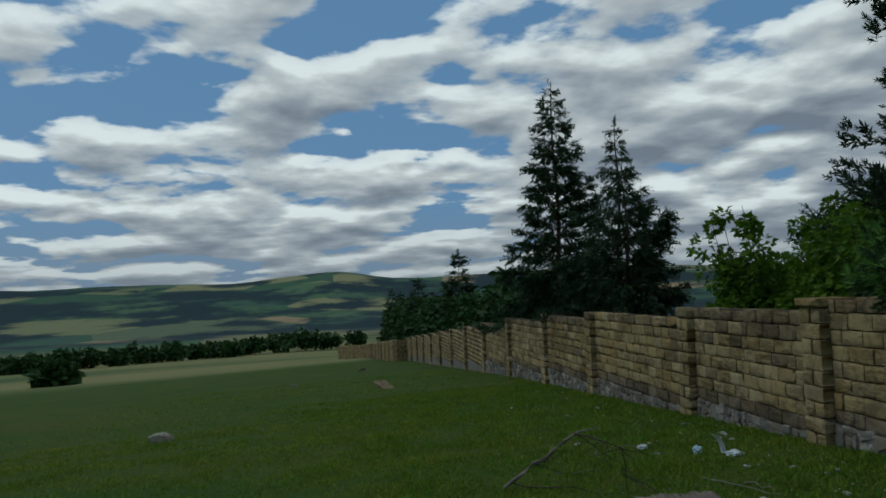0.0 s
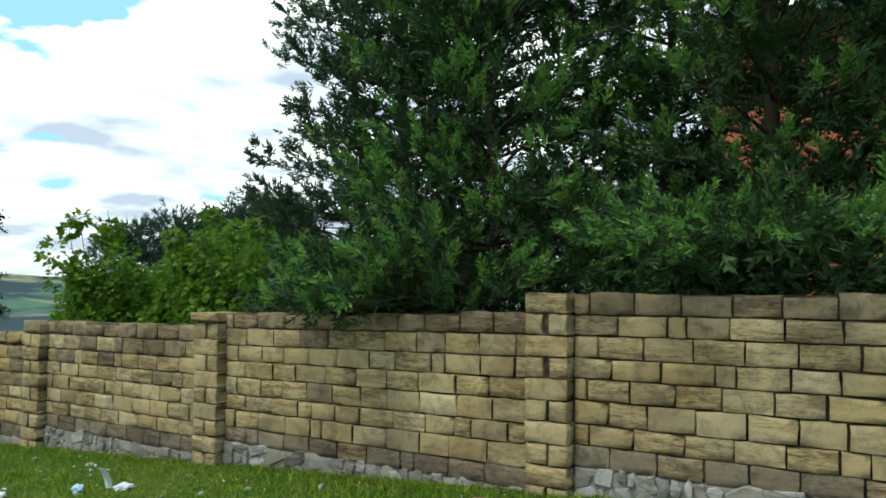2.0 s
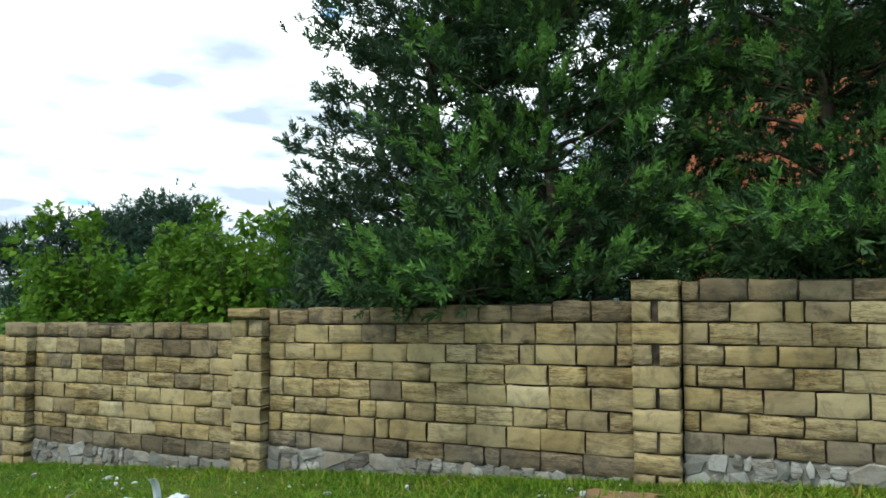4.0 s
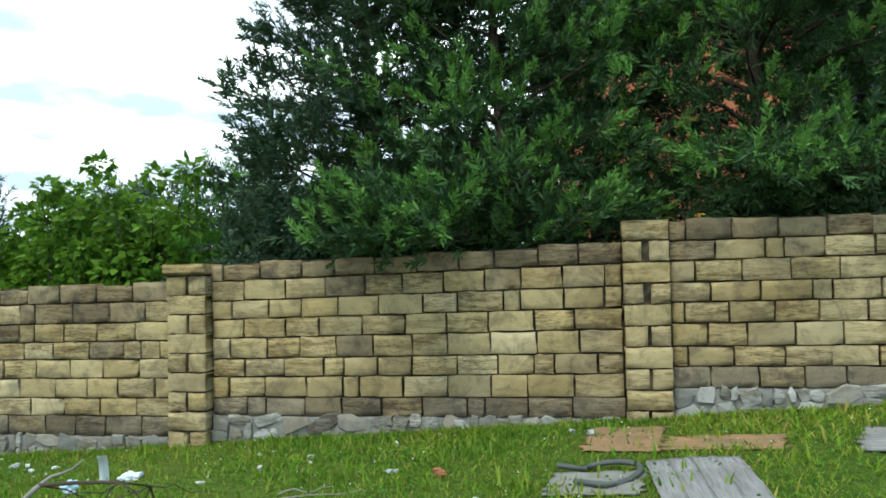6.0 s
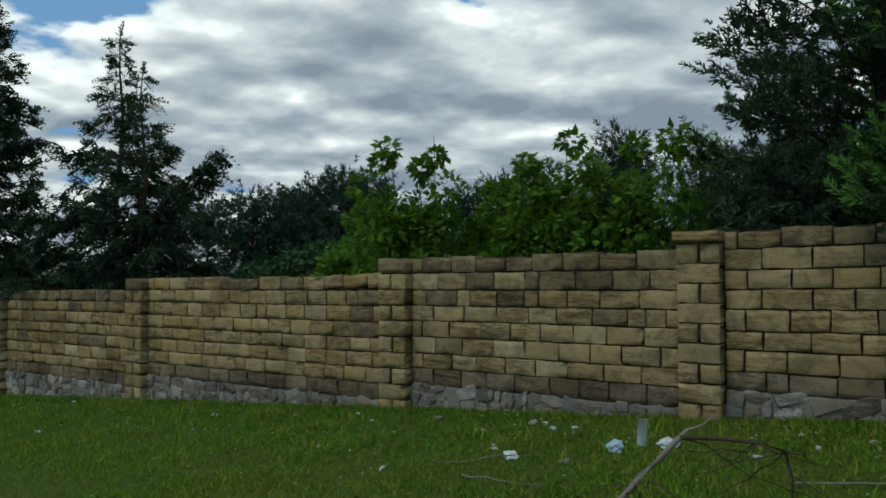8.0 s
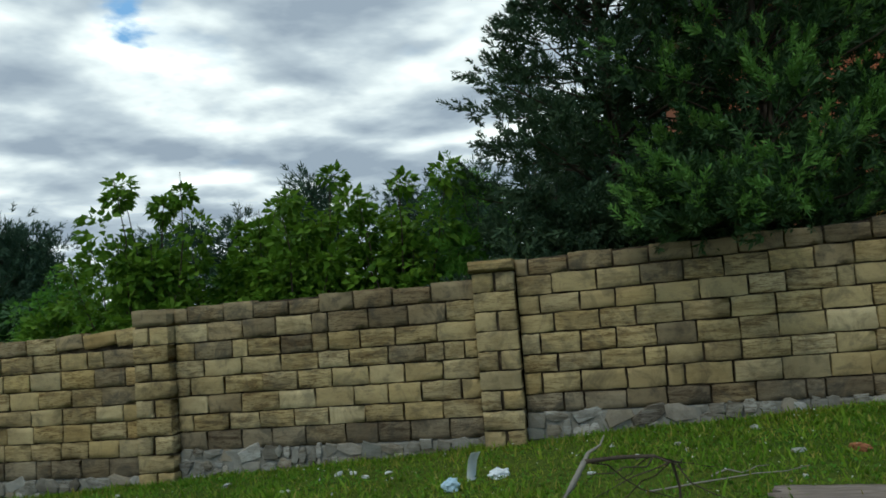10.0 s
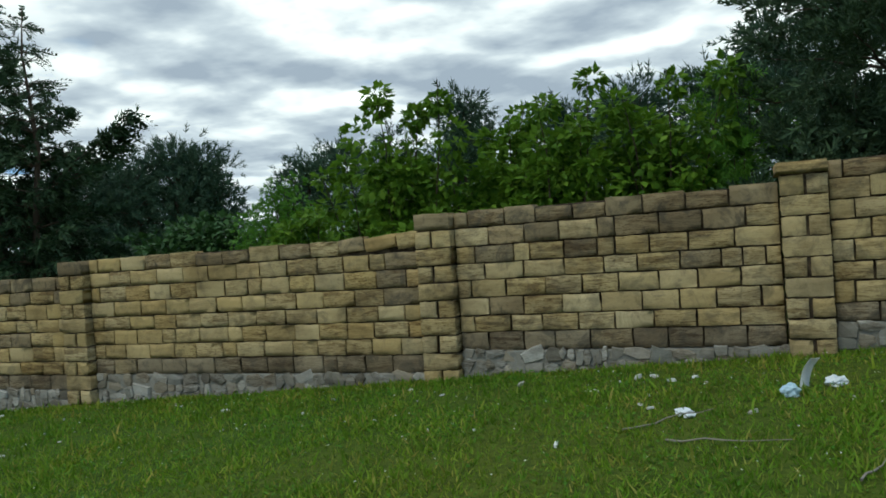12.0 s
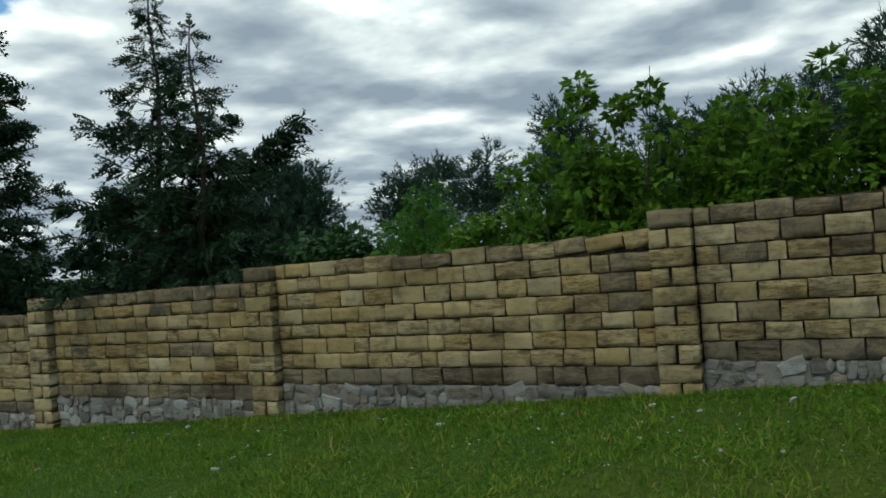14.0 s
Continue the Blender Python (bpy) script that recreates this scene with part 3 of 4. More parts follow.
def spray_shape(seed, pairs=6, droop=0.15, wide=0.42, thin=0.074):
    rg = random.Random(seed)
    rows = [((0, 0, 0), (1, 0, -droop), thin, (0, 0, 1))]
    for i in range(pairs):
        t = 0.12 + 0.8 * i / pairs
        for s in (-1, 1):
            ln = wide * (1 - 0.65 * t) * rg.uniform(0.75, 1.2)
            a = radians(rg.uniform(32, 58))
            base = (t, 0, -droop * t * t)
            tip = (t + ln * math.cos(a), s * ln * math.sin(a), -droop * t * t + rg.uniform(-0.12, 0.12))
            rows.append((base, tip, thin * rg.uniform(0.9, 1.5), (rg.uniform(-0.4, 0.4), rg.uniform(-0.4, 0.4), 1)))
    return kites(rows)


def scatter(name, shapes, at, way, size, mat, rng, roll=0.8):
    """One mesh of many shapes, each at a place, along a direction, with a size."""
    at, way = np.asarray(at, dtype=np.float32), np.asarray(way, dtype=np.float32)
    n = len(at)
    x = way / np.maximum(np.linalg.norm(way, axis=1, keepdims=True), 1e-6)
    up = np.tile(np.array([[0, 0, 1.0]], dtype=np.float32), (n, 1)) + rng.normal(0, roll, (n, 3)).astype(np.float32)
    y = np.cross(up, x)
    y /= np.maximum(np.linalg.norm(y, axis=1, keepdims=True), 1e-6)
    z = np.cross(x, y)
    size = np.asarray(size, dtype=np.float32).reshape(n, 1, 1)
    pick = rng.integers(0, len(shapes), n)
    av, af, o = [], [], 0
    for s, (v, f) in enumerate(shapes):
        w = pick == s
        m = int(w.sum())
        if not m:
            continue
        p = (v[None, :, 0:1] * x[w][:, None] + v[None, :, 1:2] * y[w][:, None] + v[None, :, 2:3] * z[w][:, None]) * size[w] + at[w][:, None]
        av.append(p.reshape(-1, 3))
        af.append((f[None] + (np.arange(m) * len(v))[:, None, None]).reshape(-1, f.shape[1]) + o)
        o += m * len(v)
    return mesh_of(name, np.concatenate(av), np.concatenate(af), mat)


def plume_shape(seed, rings=4, around=3, thin=0.085):
    """A short round shoot with scale-leaved branchlets on all sides."""
    rg = random.Random(seed)
    rows = [((0, 0, 0), (1, 0, 0.05), thin, (0, 0, 1)), ((0, 0, 0), (0.95, 0.05, 0), thin, (0, 1, 0))]
    for r in range(rings):
        t = 0.08 + 0.72 * r / rings
        for q in range(around):
            a = 2 * math.pi * (q / around + r * 0.19) + rg.uniform(-0.4, 0.4)
            ln = 0.46 * (1 - 0.6 * t) * rg.uniform(0.7, 1.2)
            op = radians(rg.uniform(25, 50))
            tip = (t + ln * math.cos(op), ln * math.sin(op) * math.cos(a), ln * math.sin(op) * math.sin(a))
            rows.append(((t, 0, 0), tip, thin * rg.uniform(0.9, 1.4), (rg.uniform(-1, 1), rg.uniform(-1, 1), rg.uniform(-1, 1))))
    return kites(rows)


SPRAYS = [plume_shape(s) for s in range(6)]
TUFTS = [spray_shape(10 + s, 4, 0.05, 0.5, 0.13) for s in range(4)]
INNER = [spray_shape(60 + s, 5, 0.1, 0.40, 0.055) for s in range(4)]
NEEDLES = [plume_shape(50 + s, 2, 5, 0.065) for s in range(4)]
SPRUCE = [spray_shape(20 + s, 5, 0.4, 0.32, 0.10) for s in range(4)]


def leaf_shape(seed):
    rg = random.Random(seed)
    b = rg.uniform(-0.15, 0.15)
    vs = np.array([(0, 0, 0), (0.42, 0.36, 0.08), (1.05, 0, -0.1 + b), (0.42, -0.36, 0.08), (0.5, 0, -0.02)], dtype=np.float32)
    fs = np.array([(0, 4, 1), (4, 2, 1), (0, 3, 4), (3, 2, 4)], dtype=np.int32)
    return vs, fs


LEAVES = [leaf_shape(s) for s in range(3)]


def wall_top(x):
    for (px, _), (qx, qt) in zip(PILASTERS, PILASTERS[1:]):
        if qx <= x <= px:
            return qt
    return PILASTERS[0][1] if x > 0 else PILASTERS[-1][1]


def in_wall(p):
    """Whether foliage at p would stand in the wall or hang down its outer face."""
    if p.y > 0.62 or p.y < -1.2 or p.x < -62:
        return False
    return p.z < wall_top(p.x) + (0.02 if p.y > -0.22 else -0.2)


def conifer(name, label, x, y, height, reach, mat, seed, shapes, levels=34, per=7, lowest=0.05, spray=0.42, dense=9, lift=0.15, droop=0.25, taper=0.8, bulge=0.0, lean=(0, 0), category="conifer tree", group="", extra=(), tips=None, plumes=0):
    rg, rng = random.Random(seed), np.random.default_rng(seed)
    g = gz(x, y)
    tree = tagged(new(name), label, category, group)
    tree.location = (x, y, g)
    top = Vector((lean[0], lean[1], height))
    trunk = [top * (t / 8) + Vector((0.05 * math.sin(t * 1.7 + seed), 0.05 * math.cos(t * 1.3 + seed), 0)) * (1 if 0 < t < 8 else 0) for t in range(9)]
    r0 = 0.010 * height + 0.03
    part("trunk", tubes("trunk", [(trunk, [r0 * (1 - 0.92 * t / 8) for t in range(9)])], m_bark, 9), tree)
    limbs, at, way, size = [], [], [], []
    tip_at, tip_way, tip_size = [], [], []
    inner_at, inner_way, inner_size = [], [], []

    def shoots(pts, out, ln):
        """Pointed upswept plumes along a limb, each a cluster of short shoots."""
        for q in range(max(2, int(plumes * ln))):
            t = 1.0 if q == 0 else rg.uniform(0.12, 1.0) ** 0.6
            j = min(4, int(t * 5))
            p = pts[j].lerp(pts[j + 1], t * 5 - j)
            along = (pts[j + 1] - pts[j]).normalized()
            side = out.cross(Vector((0, 0, 1))) * rg.uniform(-1, 1)
            w = (along * rg.uniform(0.35, 1.0) + side * 0.9 + Vector((0, 0, rg.uniform(-0.15, 0.55) + lift))).normalized()
            n = rg.randint(7, 10)
            length = rg.uniform(0.30, 0.55)
            for e in range(5 if t < 0.75 else 0):
                core = p - w * rg.uniform(-0.15, 0.25) + Vector((rg.gauss(0, 1), rg.gauss(0, 1), rg.gauss(0, 1))) * 0.12
                ww = w + Vector((rg.gauss(0, 1), rg.gauss(0, 1), rg.gauss(0, 1))) * 0.7
                sz = spray * rg.uniform(0.8, 1.15)
                if not (in_wall(core + tree.location) or in_wall(core + tree.location + ww.normalized() * sz)):
                    inner_at.append(core), inner_way.append(ww), inner_size.append(sz)
            fresh = tips and t > 0.5 and rg.random() < 0.75
            for e in range(n):
                f = e / (n - 1)
                wide = 0.16 * (1 - f) + 0.02
                at_p = p + w * length * f + Vector((rg.gauss(0, 1), rg.gauss(0, 1), rg.gauss(0, 0.8))) * wide * 0.7
                ww = w + Vector((rg.gauss(0, 1), rg.gauss(0, 1), rg.gauss(0, 1))) * 0.42 * (1.1 - f)
                sz = spray * rg.uniform(0.55, 0.95) * (1.0 - 0.3 * f)
                if in_wall(at_p + tree.location) or in_wall(at_p + tree.location + ww.normalized() * sz):
                    continue
                if fresh and f > 0.42:
                    tip_at.append(at_p), tip_way.append(ww), tip_size.append(sz)
                else:
                    at.append(at_p), way.append(ww), size.append(sz)

    def limb(h, a, ln, rise):
        base = top * h
        out = Vector((math.cos(a), math.sin(a), 0))
        pts = []
        for j in range(6):
            t = j / 5
            pts.append(base + out * ln * t + Vector((0, 0, ln * (rise * t - droop * t * t * (1 - 0.5 * t)))) + Vector((rg.uniform(-1, 1), rg.uniform(-1, 1), rg.uniform(-1, 1))) * 0.03 * ln * t)
        if not any(in_wall(p + tree.location) for p in pts):
            limbs.append((pts, [max(0.006, (0.012 * ln + 0.008) * (1 - 0.85 * j / 5)) for j in range(6)]))
        if plumes:
            shoots(pts, out, ln)
            return
        m = max(3, int(dense * ln * 2.2))
        for _ in range(m):
            t = rg.uniform(0.06, 1.0) ** 0.5
            f = t * 5
            j = min(4, int(f))
            p = pts[j].lerp(pts[j + 1], f - j)
            along = (pts[j + 1] - pts[j]).normalized()
            side = out.cross(Vector((0, 0, 1))) * rg.choice((-1, 1))
            w = along * rg.uniform(0.5, 1.1) + side * rg.uniform(0.1, 1.0) * (1.1 - 0.6 * t) + Vector((0, 0, rg.uniform(-0.35, 0.45) + lift))
            spread = 0.10 * ln * (1 - t) + 0.05
            p = p + Vector((rg.uniform(-1, 1), rg.uniform(-1, 1), rg.uniform(-0.8, 0.8))) * spread
            sz = spray * rg.uniform(0.6, 1.15) * (0.75 + 0.35 * min(1, ln))
            if in_wall(p + tree.location) or in_wall(p + tree.location + w.normalized() * sz):
                continue
            if tips and t > 0.8 and rg.random() < 0.5:
                tip_at.append(p), tip_way.append(w), tip_size.append(sz)
                continue
            at.append(p), way.append(w), size.append(sz)

    for lv in range(levels):
        h = lowest + (0.985 - lowest) * (lv + rg.uniform(-0.3, 0.3)) / levels
        h = max(lowest, min(0.985, h))
        f = (h - lowest) / (1 - lowest)
        ln0 = reach * ((1 - f) ** taper + bulge * math.sin(math.pi * f))
        turn = rg.uniform(0, 6.3)
        for b in range(per):
            ln = max(0.12, ln0 * rg.uniform(0.55, 1.12))
            limb(h, turn + 2 * math.pi * b / per + rg.uniform(-0.35, 0.35), ln, rg.uniform(0.05, 0.35) + 0.5 * f)
    for h, a, ln, rise in extra:
        limb(h, radians(a), ln, rise)
    at.append(top - Vector((0, 0, spray * 0.7)))
    way.append(Vector((0, 0, 1)))
    size.append(spray)
    tagged(part("branchwork", tubes("branchwork", limbs, m_bark, 4), tree), kind="stuff")
    part("crown", scatter("crown", shapes, at, way, size, mat, rng), tree)
    if inner_at:
        part("inner_growth", scatter("inner_growth", INNER, inner_at, inner_way, inner_size, mat, rng), tree)
    if tip_at:
        part("fresh_growth", scatter("fresh_growth", shapes, tip_at, tip_way, tip_size, tips, rng), tree, "lighter green fresh shoots")
    return tree


def bush(name, label, x, y, height, wide, deep, mat, seed, leaf=0.095, count=5200, category="shrub", group="", shapes=LEAVES, shoots=26, open_top=0.3):
    rg, rng = random.Random(seed), np.random.default_rng(seed)
    thing = tagged(new(name), label, category, group)
    thing.location = (x, y, gz(x, y))
    stems, at, way, size = [], [], [], []
    for s in range(shoots):
        a, rr = rg.uniform(0, 2 * math.pi), rg.random() ** 0.55
        ex, ey = math.cos(a) * rr * wide / 2, math.sin(a) * rr * deep / 2
        hh = height * (1 - 0.45 * rr * rr) * rg.uniform(1 - open_top, 1.0)
        if s < 3 and wide < 2.5:
            hh = height * rg.uniform(0.94, 1.04)
        pts = [Vector((ex * (0.15 + 0.85 * t) + rg.uniform(-0.06, 0.06), ey * (0.15 + 0.85 * t) + rg.uniform(-0.06, 0.06), hh * t ** 0.85)) for t in (0, 0.25, 0.5, 0.75, 1.0)]
        if not any(in_wall(p + thing.location) and (p + thing.location).y < 0.45 for p in pts):
            stems.append((pts, [0.022, 0.018, 0.013, 0.008, 0.004]))
        # rounded lobes of leaves up the shoot, thickest at their outside
        per_lobe = count // (shoots * 4)
        for lobe in range(4):
            t = (0.42, 0.62, 0.8, 0.96)[lobe] + rg.uniform(-0.08, 0.04)
            j = min(3, int(t * 4))
            c = pts[j].lerp(pts[j + 1], t * 4 - j)
            size_r = (0.40, 0.36, 0.29, 0.17)[lobe] * min(2.2, max(0.7, wide / 2.0)) * rg.uniform(0.8, 1.2)
            c = c + Vector((rg.gauss(0, 0.3), rg.gauss(0, 0.3), rg.gauss(0, 0.12))) * size_r
            for _ in range(per_lobe):
                off = Vector((rg.gauss(0, 1), rg.gauss(0, 1), rg.gauss(0, 1))).normalized() * size_r * rg.uniform(0.25, 1.08) ** 0.5
                off.z *= 0.8
                if in_wall(c + off + thing.location):
                    continue
                at.append(c + off)
                way.append(off.normalized() + Vector((rg.uniform(-0.6, 0.6), rg.uniform(-0.6, 0.6), rg.uniform(-0.7, 0.2))))
                size.append(leaf * rg.uniform(0.6, 1.25))
    tagged(part("stemwork", tubes("stemwork", stems, m_bark, 5), thing), kind="stuff")
    part("foliage", scatter("foliage", shapes, at, way, size, mat, rng, 0.6), thing)
    return thing


# the big junipers behind the wall
ROW = "junipers behind the wall"
conifer("juniper_tree", "tall bushy green juniper leaning over the stone wall", 3.1, 1.45, 7.5, 1.6, m_juniper, 3, SPRAYS, 20, 8, 0.16, 0.36, 14, 0.35, 0.12, 0.5, 0.25, group=ROW, plumes=3.8, tips=m_tips, extra=((0.255, -125, 1.95, 0.02), (0.27, -115, 1.9, 0.02), (0.26, -105, 1.85, 0.0), (0.29, -95, 1.8, 0.0), (0.28, -135, 2.0, 0.0), (0.25, -118, 1.9, 0.04), (0.31, -85, 1.8, 0.0), (0.30, -128, 1.9, -0.05), (0.245, -112, 2.05, -0.02), (0.25, -104, 2.0, -0.04), (0.24, -122, 2.1, 0.0), (0.252, -98, 2.0, -0.02), (0.262, -130, 2.2, -0.06)))
conifer("juniper_tree", "tall dark blue-green conifer with ragged outline", 1.5, 2.0, 9.0, 1.55, m_cedar, 4, SPRAYS, 25, 7, 0.16, 0.36, 11, 0.15, 0.2, 0.5, 0.3, group=ROW, plumes=4.2)
conifer("juniper_tree", "tall green juniper with a bare trunk showing", 6.0, 2.2, 9.0, 2.0, m_juniper, 5, SPRAYS, 20, 7, 0.19, 0.36, 11, 0.2, 0.2, 0.45, 0.2, group=ROW, plumes=3.8, tips=m_tips, extra=((0.235, -80, 2.55, 0.05), (0.23, -95, 2.5, 0.06), (0.24, -65, 2.6, 0.05), (0.245, -110, 2.6, 0.04), (0.25, -88, 2.6, 0.0), (0.26, -72, 2.6, 0.0), (0.265, -100, 2.6, 0.0)))
conifer("juniper_tree", "tall dark juniper standing behind the others", 4.2, 4.6, 9.5, 1.9, m_cedar, 6, SPRAYS, 16, 6, 0.12, 0.40, 8, 0.15, 0.2, 0.5, 0.25, group=ROW, plumes=3.8)
conifer("juniper_tree", "tall green juniper at the end of the row", 8.9, 2.4, 9.0, 2.0, m_juniper, 7, SPRAYS, 15, 6, 0.14, 0.40, 9, 0.2, 0.2, 0.5, 0.25, group=ROW, plumes=3.8, tips=m_tips)
conifer("juniper_tree", "green juniper filling the gap in the row", 7.6, 3.6, 8.5, 1.6, m_juniper, 14, SPRAYS, 16, 6, 0.12, 0.38, 10, 0.2, 0.2, 0.5, 0.25, group=ROW, plumes=3.8)
bush("juniper_bush", "low green juniper spilling over the wall top", 5.9, 0.75, 2.35, 2.6, 1.9, m_juniper, 8, 0.28, 2600, "shrub", shapes=SPRAYS, shoots=22)
bush("juniper_bush", "low juniper at the foot of a tall tree", 2.5, 0.75, 2.3, 1.7, 2.0, m_juniper, 10, 0.29, 2200, "shrub", shapes=SPRAYS, shoots=18)
bush("juniper_bush", "dark juniper shrub behind the capped pilaster", 0.8, 1.2, 2.7, 2.6, 1.5, m_cedar, 9, 0.26, 2800, "shrub", shapes=SPRAYS, shoots=26)

# spruces further down the wall
conifer("spruce_tree", "dark spruce with two ragged tops and drooping branches", -12.35, 2.2, 7.4, 2.9, m_spruce, 11, SPRUCE, 24, 7, 0.06, 0.40, 10, -0.4, 0.38, 1.35, group="spruces behind the wall", extra=((0.36, 7, 2.85, 0.85), (0.36, 4, 2.75, 0.84), (0.35, 9, 2.5, 0.8)))
conifer("spruce_tree", "slim second spruce close beside a taller one", -11.2, 1.95, 6.3, 1.7, m_spruce, 12, SPRUCE, 20, 6, 0.06, 0.38, 10, -0.4, 0.36, 0.95, group="spruces behind the wall")
conifer("spruce_tree", "tall dark spruce tapering to a thin top", -17.6, 1.9, 10.2, 2.6, m_spruce, 13, SPRUCE, 32, 7, 0.05, 0.46, 10, -0.35, 0.34, 0.95, group="spruces behind the wall")
for j, (x, y, h) in enumerate(((-48, 3, 8.0), (-79, 3, 8.8), (-124, 3, 11.0), (-38, 4.5, 5.6), (-112, 3.5, 9.5))):
    conifer("spruce_tree", "small dark spruce far along the stone wall", x, y, h, 0.24 * h, m_spruce, 40 + j, SPRUCE, 18, 7, 0.05, 0.9, 4, -0.1, 0.28, 0.95, group="far spruces along the wall")
for j, (x, y, h, w) in enumerate(((-22, 2.5, 4.0, 4), (-26, 2.5, 4.3, 5), (-31, 3, 5.0, 6), (-38, 3, 4.6, 7), (-45, 3, 5.2, 8), (-54, 3, 6.0, 9), (-64, 3, 6.4, 11), (-75, 3, 7.0, 12), (-88, 3.5, 7.6, 14), (-102, 3.5, 8.4, 15), (-118, 3.5, 9.5, 16))):
    bush("garden_shrub", "dull green leafy shrub far along the wall", x, y, h, w, 4.0, m_scrub, 60 + j, 0.3 + 0.004 * abs(x), 2600, "shrub", "far shrubs along the wall", shoots=30)

# leafy shrubs over the middle of the wall
for j, (x, y, h, w, d, lab) in enumerate(((-4.25, 1.6, 3.75, 1.7, 1.5, "bright green leafy shrub with tall shoots"), (-3.3, 1.8, 3.5, 1.7, 1.6, "bright green leafy shrub behind the wall"), (-2.3, 1.8, 3.45, 1.8, 1.7, "dense green leafy shrub behind the wall"), (-1.2, 1.7, 3.35, 1.9, 1.6, "leafy green shrub beside the conifers"), (-5.2, 2.4, 3.0, 1.6, 1.5, "low leafy shrub at the end of the row"), (-6.6, 2.6, 2.5, 1.9, 1.6, "low leafy shrub reaching toward the spruces"), (-2.9, 3.2, 3.9, 3.0, 1.5, "tall leafy shrub behind the others"))):
    bush("leafy_shrub", lab, x, y, h * 0.91, w, d, m_bush, 20 + j, 0.115, 8000, "shrub", "leafy shrubs behind the wall", shoots=22, open_top=0.35)
bush("feathery_shrub", "rounded yellow-green feathery shrub in the garden", -10.1, 7.7, 3.6, 2.9, 2.6, m_feather, 30, 0.16, 5600, "shrub", shapes=TUFTS, shoots=60, open_top=0.15)
bush("feathery_shrub", "low yellow-green shrub near the wall", -7.2, 6.0, 2.6, 2.8, 2.0, m_feather, 31, 0.14, 3800, "shrub", shapes=TUFTS, shoots=40)
bush("feathery_shrub", "pale feathery shrub between the leafy shrubs and conifers", -0.25, 1.9, 3.05, 1.6, 1.4, m_feather, 37, 0.27, 2200, "shrub", shapes=INNER, shoots=20, open_top=0.25)
bush("garden_shrub", "dark green undergrowth beneath the spruces", -14.5, 3.2, 2.6, 4.5, 2.0, m_scrub, 32, 0.18, 5000, "shrub")
bush("garden_shrub", "dark green undergrowth round the tall spruce", -17.2, 2.9, 3.6, 5.0, 2.0, m_scrub, 38, 0.17, 4500, "shrub")
bush("garden_shrub", "dark green undergrowth deep in the garden", -6.5, 9.5, 3.4, 6.5, 2.0, m_scrub, 33, 0.22, 6000, "shrub")
bush("garden_shrub", "dark green undergrowth beside the feathery shrub", -14.0, 10.5, 3.6, 6.5, 2.5, m_scrub, 34, 0.22, 6000, "shrub")
bush("garden_shrub", "dark green hedge at the back of the garden", -21.0, 17.0, 4.0, 11, 3, m_scrub, 35, 0.3, 6000, "shrub", shoots=40)


def pine(x, y, height, seed, wide):
    rg, rng = random.Random(seed), np.random.default_rng(seed)
    tree = tagged(new("pine_tree"), "dark pine with clumped crown and bare trunk", "pine tree", "pines beyond the garden")
    tree.location = (x, y, gz(x, y))
    trunk = [Vector((0.15 * math.sin(t + seed), 0.15 * math.cos(1.4 * t + seed), height * t / 6 * 0.97)) for t in range(7)]
    part("trunk", tubes("trunk", [(trunk, [0.22 * (1 - 0.8 * t / 6) for t in range(7)])], m_bark, 7), tree)
    limbs, at, way, size = [], [], [], []
    for c in range(30):
        h = height * rg.uniform(0.42, 0.98)
        f = h / height
        a, ln = rg.uniform(0, 6.3), wide * rg.uniform(0.35, 1.0) * (1.12 - 0.75 * max(0, f - 0.55) / 0.45)
        mid = Vector((math.cos(a) * ln, math.sin(a) * ln, h + rg.uniform(-0.1, 0.5)))
        limbs.append(([Vector((0, 0, h - 0.5)), mid * 0.55 + Vector((0, 0, h * 0.44)), mid], [0.07, 0.05, 0.02]))
        for _ in range(26):
            off = Vector((rg.gauss(0, 0.75), rg.gauss(0, 0.75), rg.gauss(0, 0.42)))
            at.append(mid + off)
            way.append(off + Vector((0, 0, 0.4)))
            size.append(rg.uniform(0.8, 1.5))
    tagged(part("branchwork", tubes("branchwork", limbs, m_bark, 4), tree), kind="stuff")
    part("crown", scatter("crown", NEEDLES, at, way, size, m_pine, rng), tree)


PINES = [(-27, 27, 10.0), (-31, 30, 10.5), (-23, 30, 9.0), (-20, 34, 10.5), (-24.5, 36, 11), (-15, 33, 11.6), (-17.5, 40, 10.5), (-9.5, 32, 9.5), (-5.0, 27, 8.6), (-7.0, 33, 9.2), (0.0, 25, 10.0), (2.5, 28, 11), (-2.3, 31, 9.6), (-36, 30, 10), (-40, 33, 11)]
for j, (x, y, h) in enumerate(PINES):
    pine(-2 + (x + 2) * 1.5, -8 + (y + 8) * 1.5, h * 1.15, 200 + j, 2.7)

for j, (x, y, h) in enumerate(((-45.6, 36, 10.5), (-48, 33.5, 9.6), (-43, 39.5, 11.5), (-50, 45, 11.5), (-40.5, 41, 12.0))):
    pine(x, y, h, 240 + j, 2.9)
bush("garden_shrub", "dark green thicket in front of the pines", -38.0, 31.0, 5.5, 15, 4, m_scrub, 36, 0.4, 6000, "shrub", shoots=40)

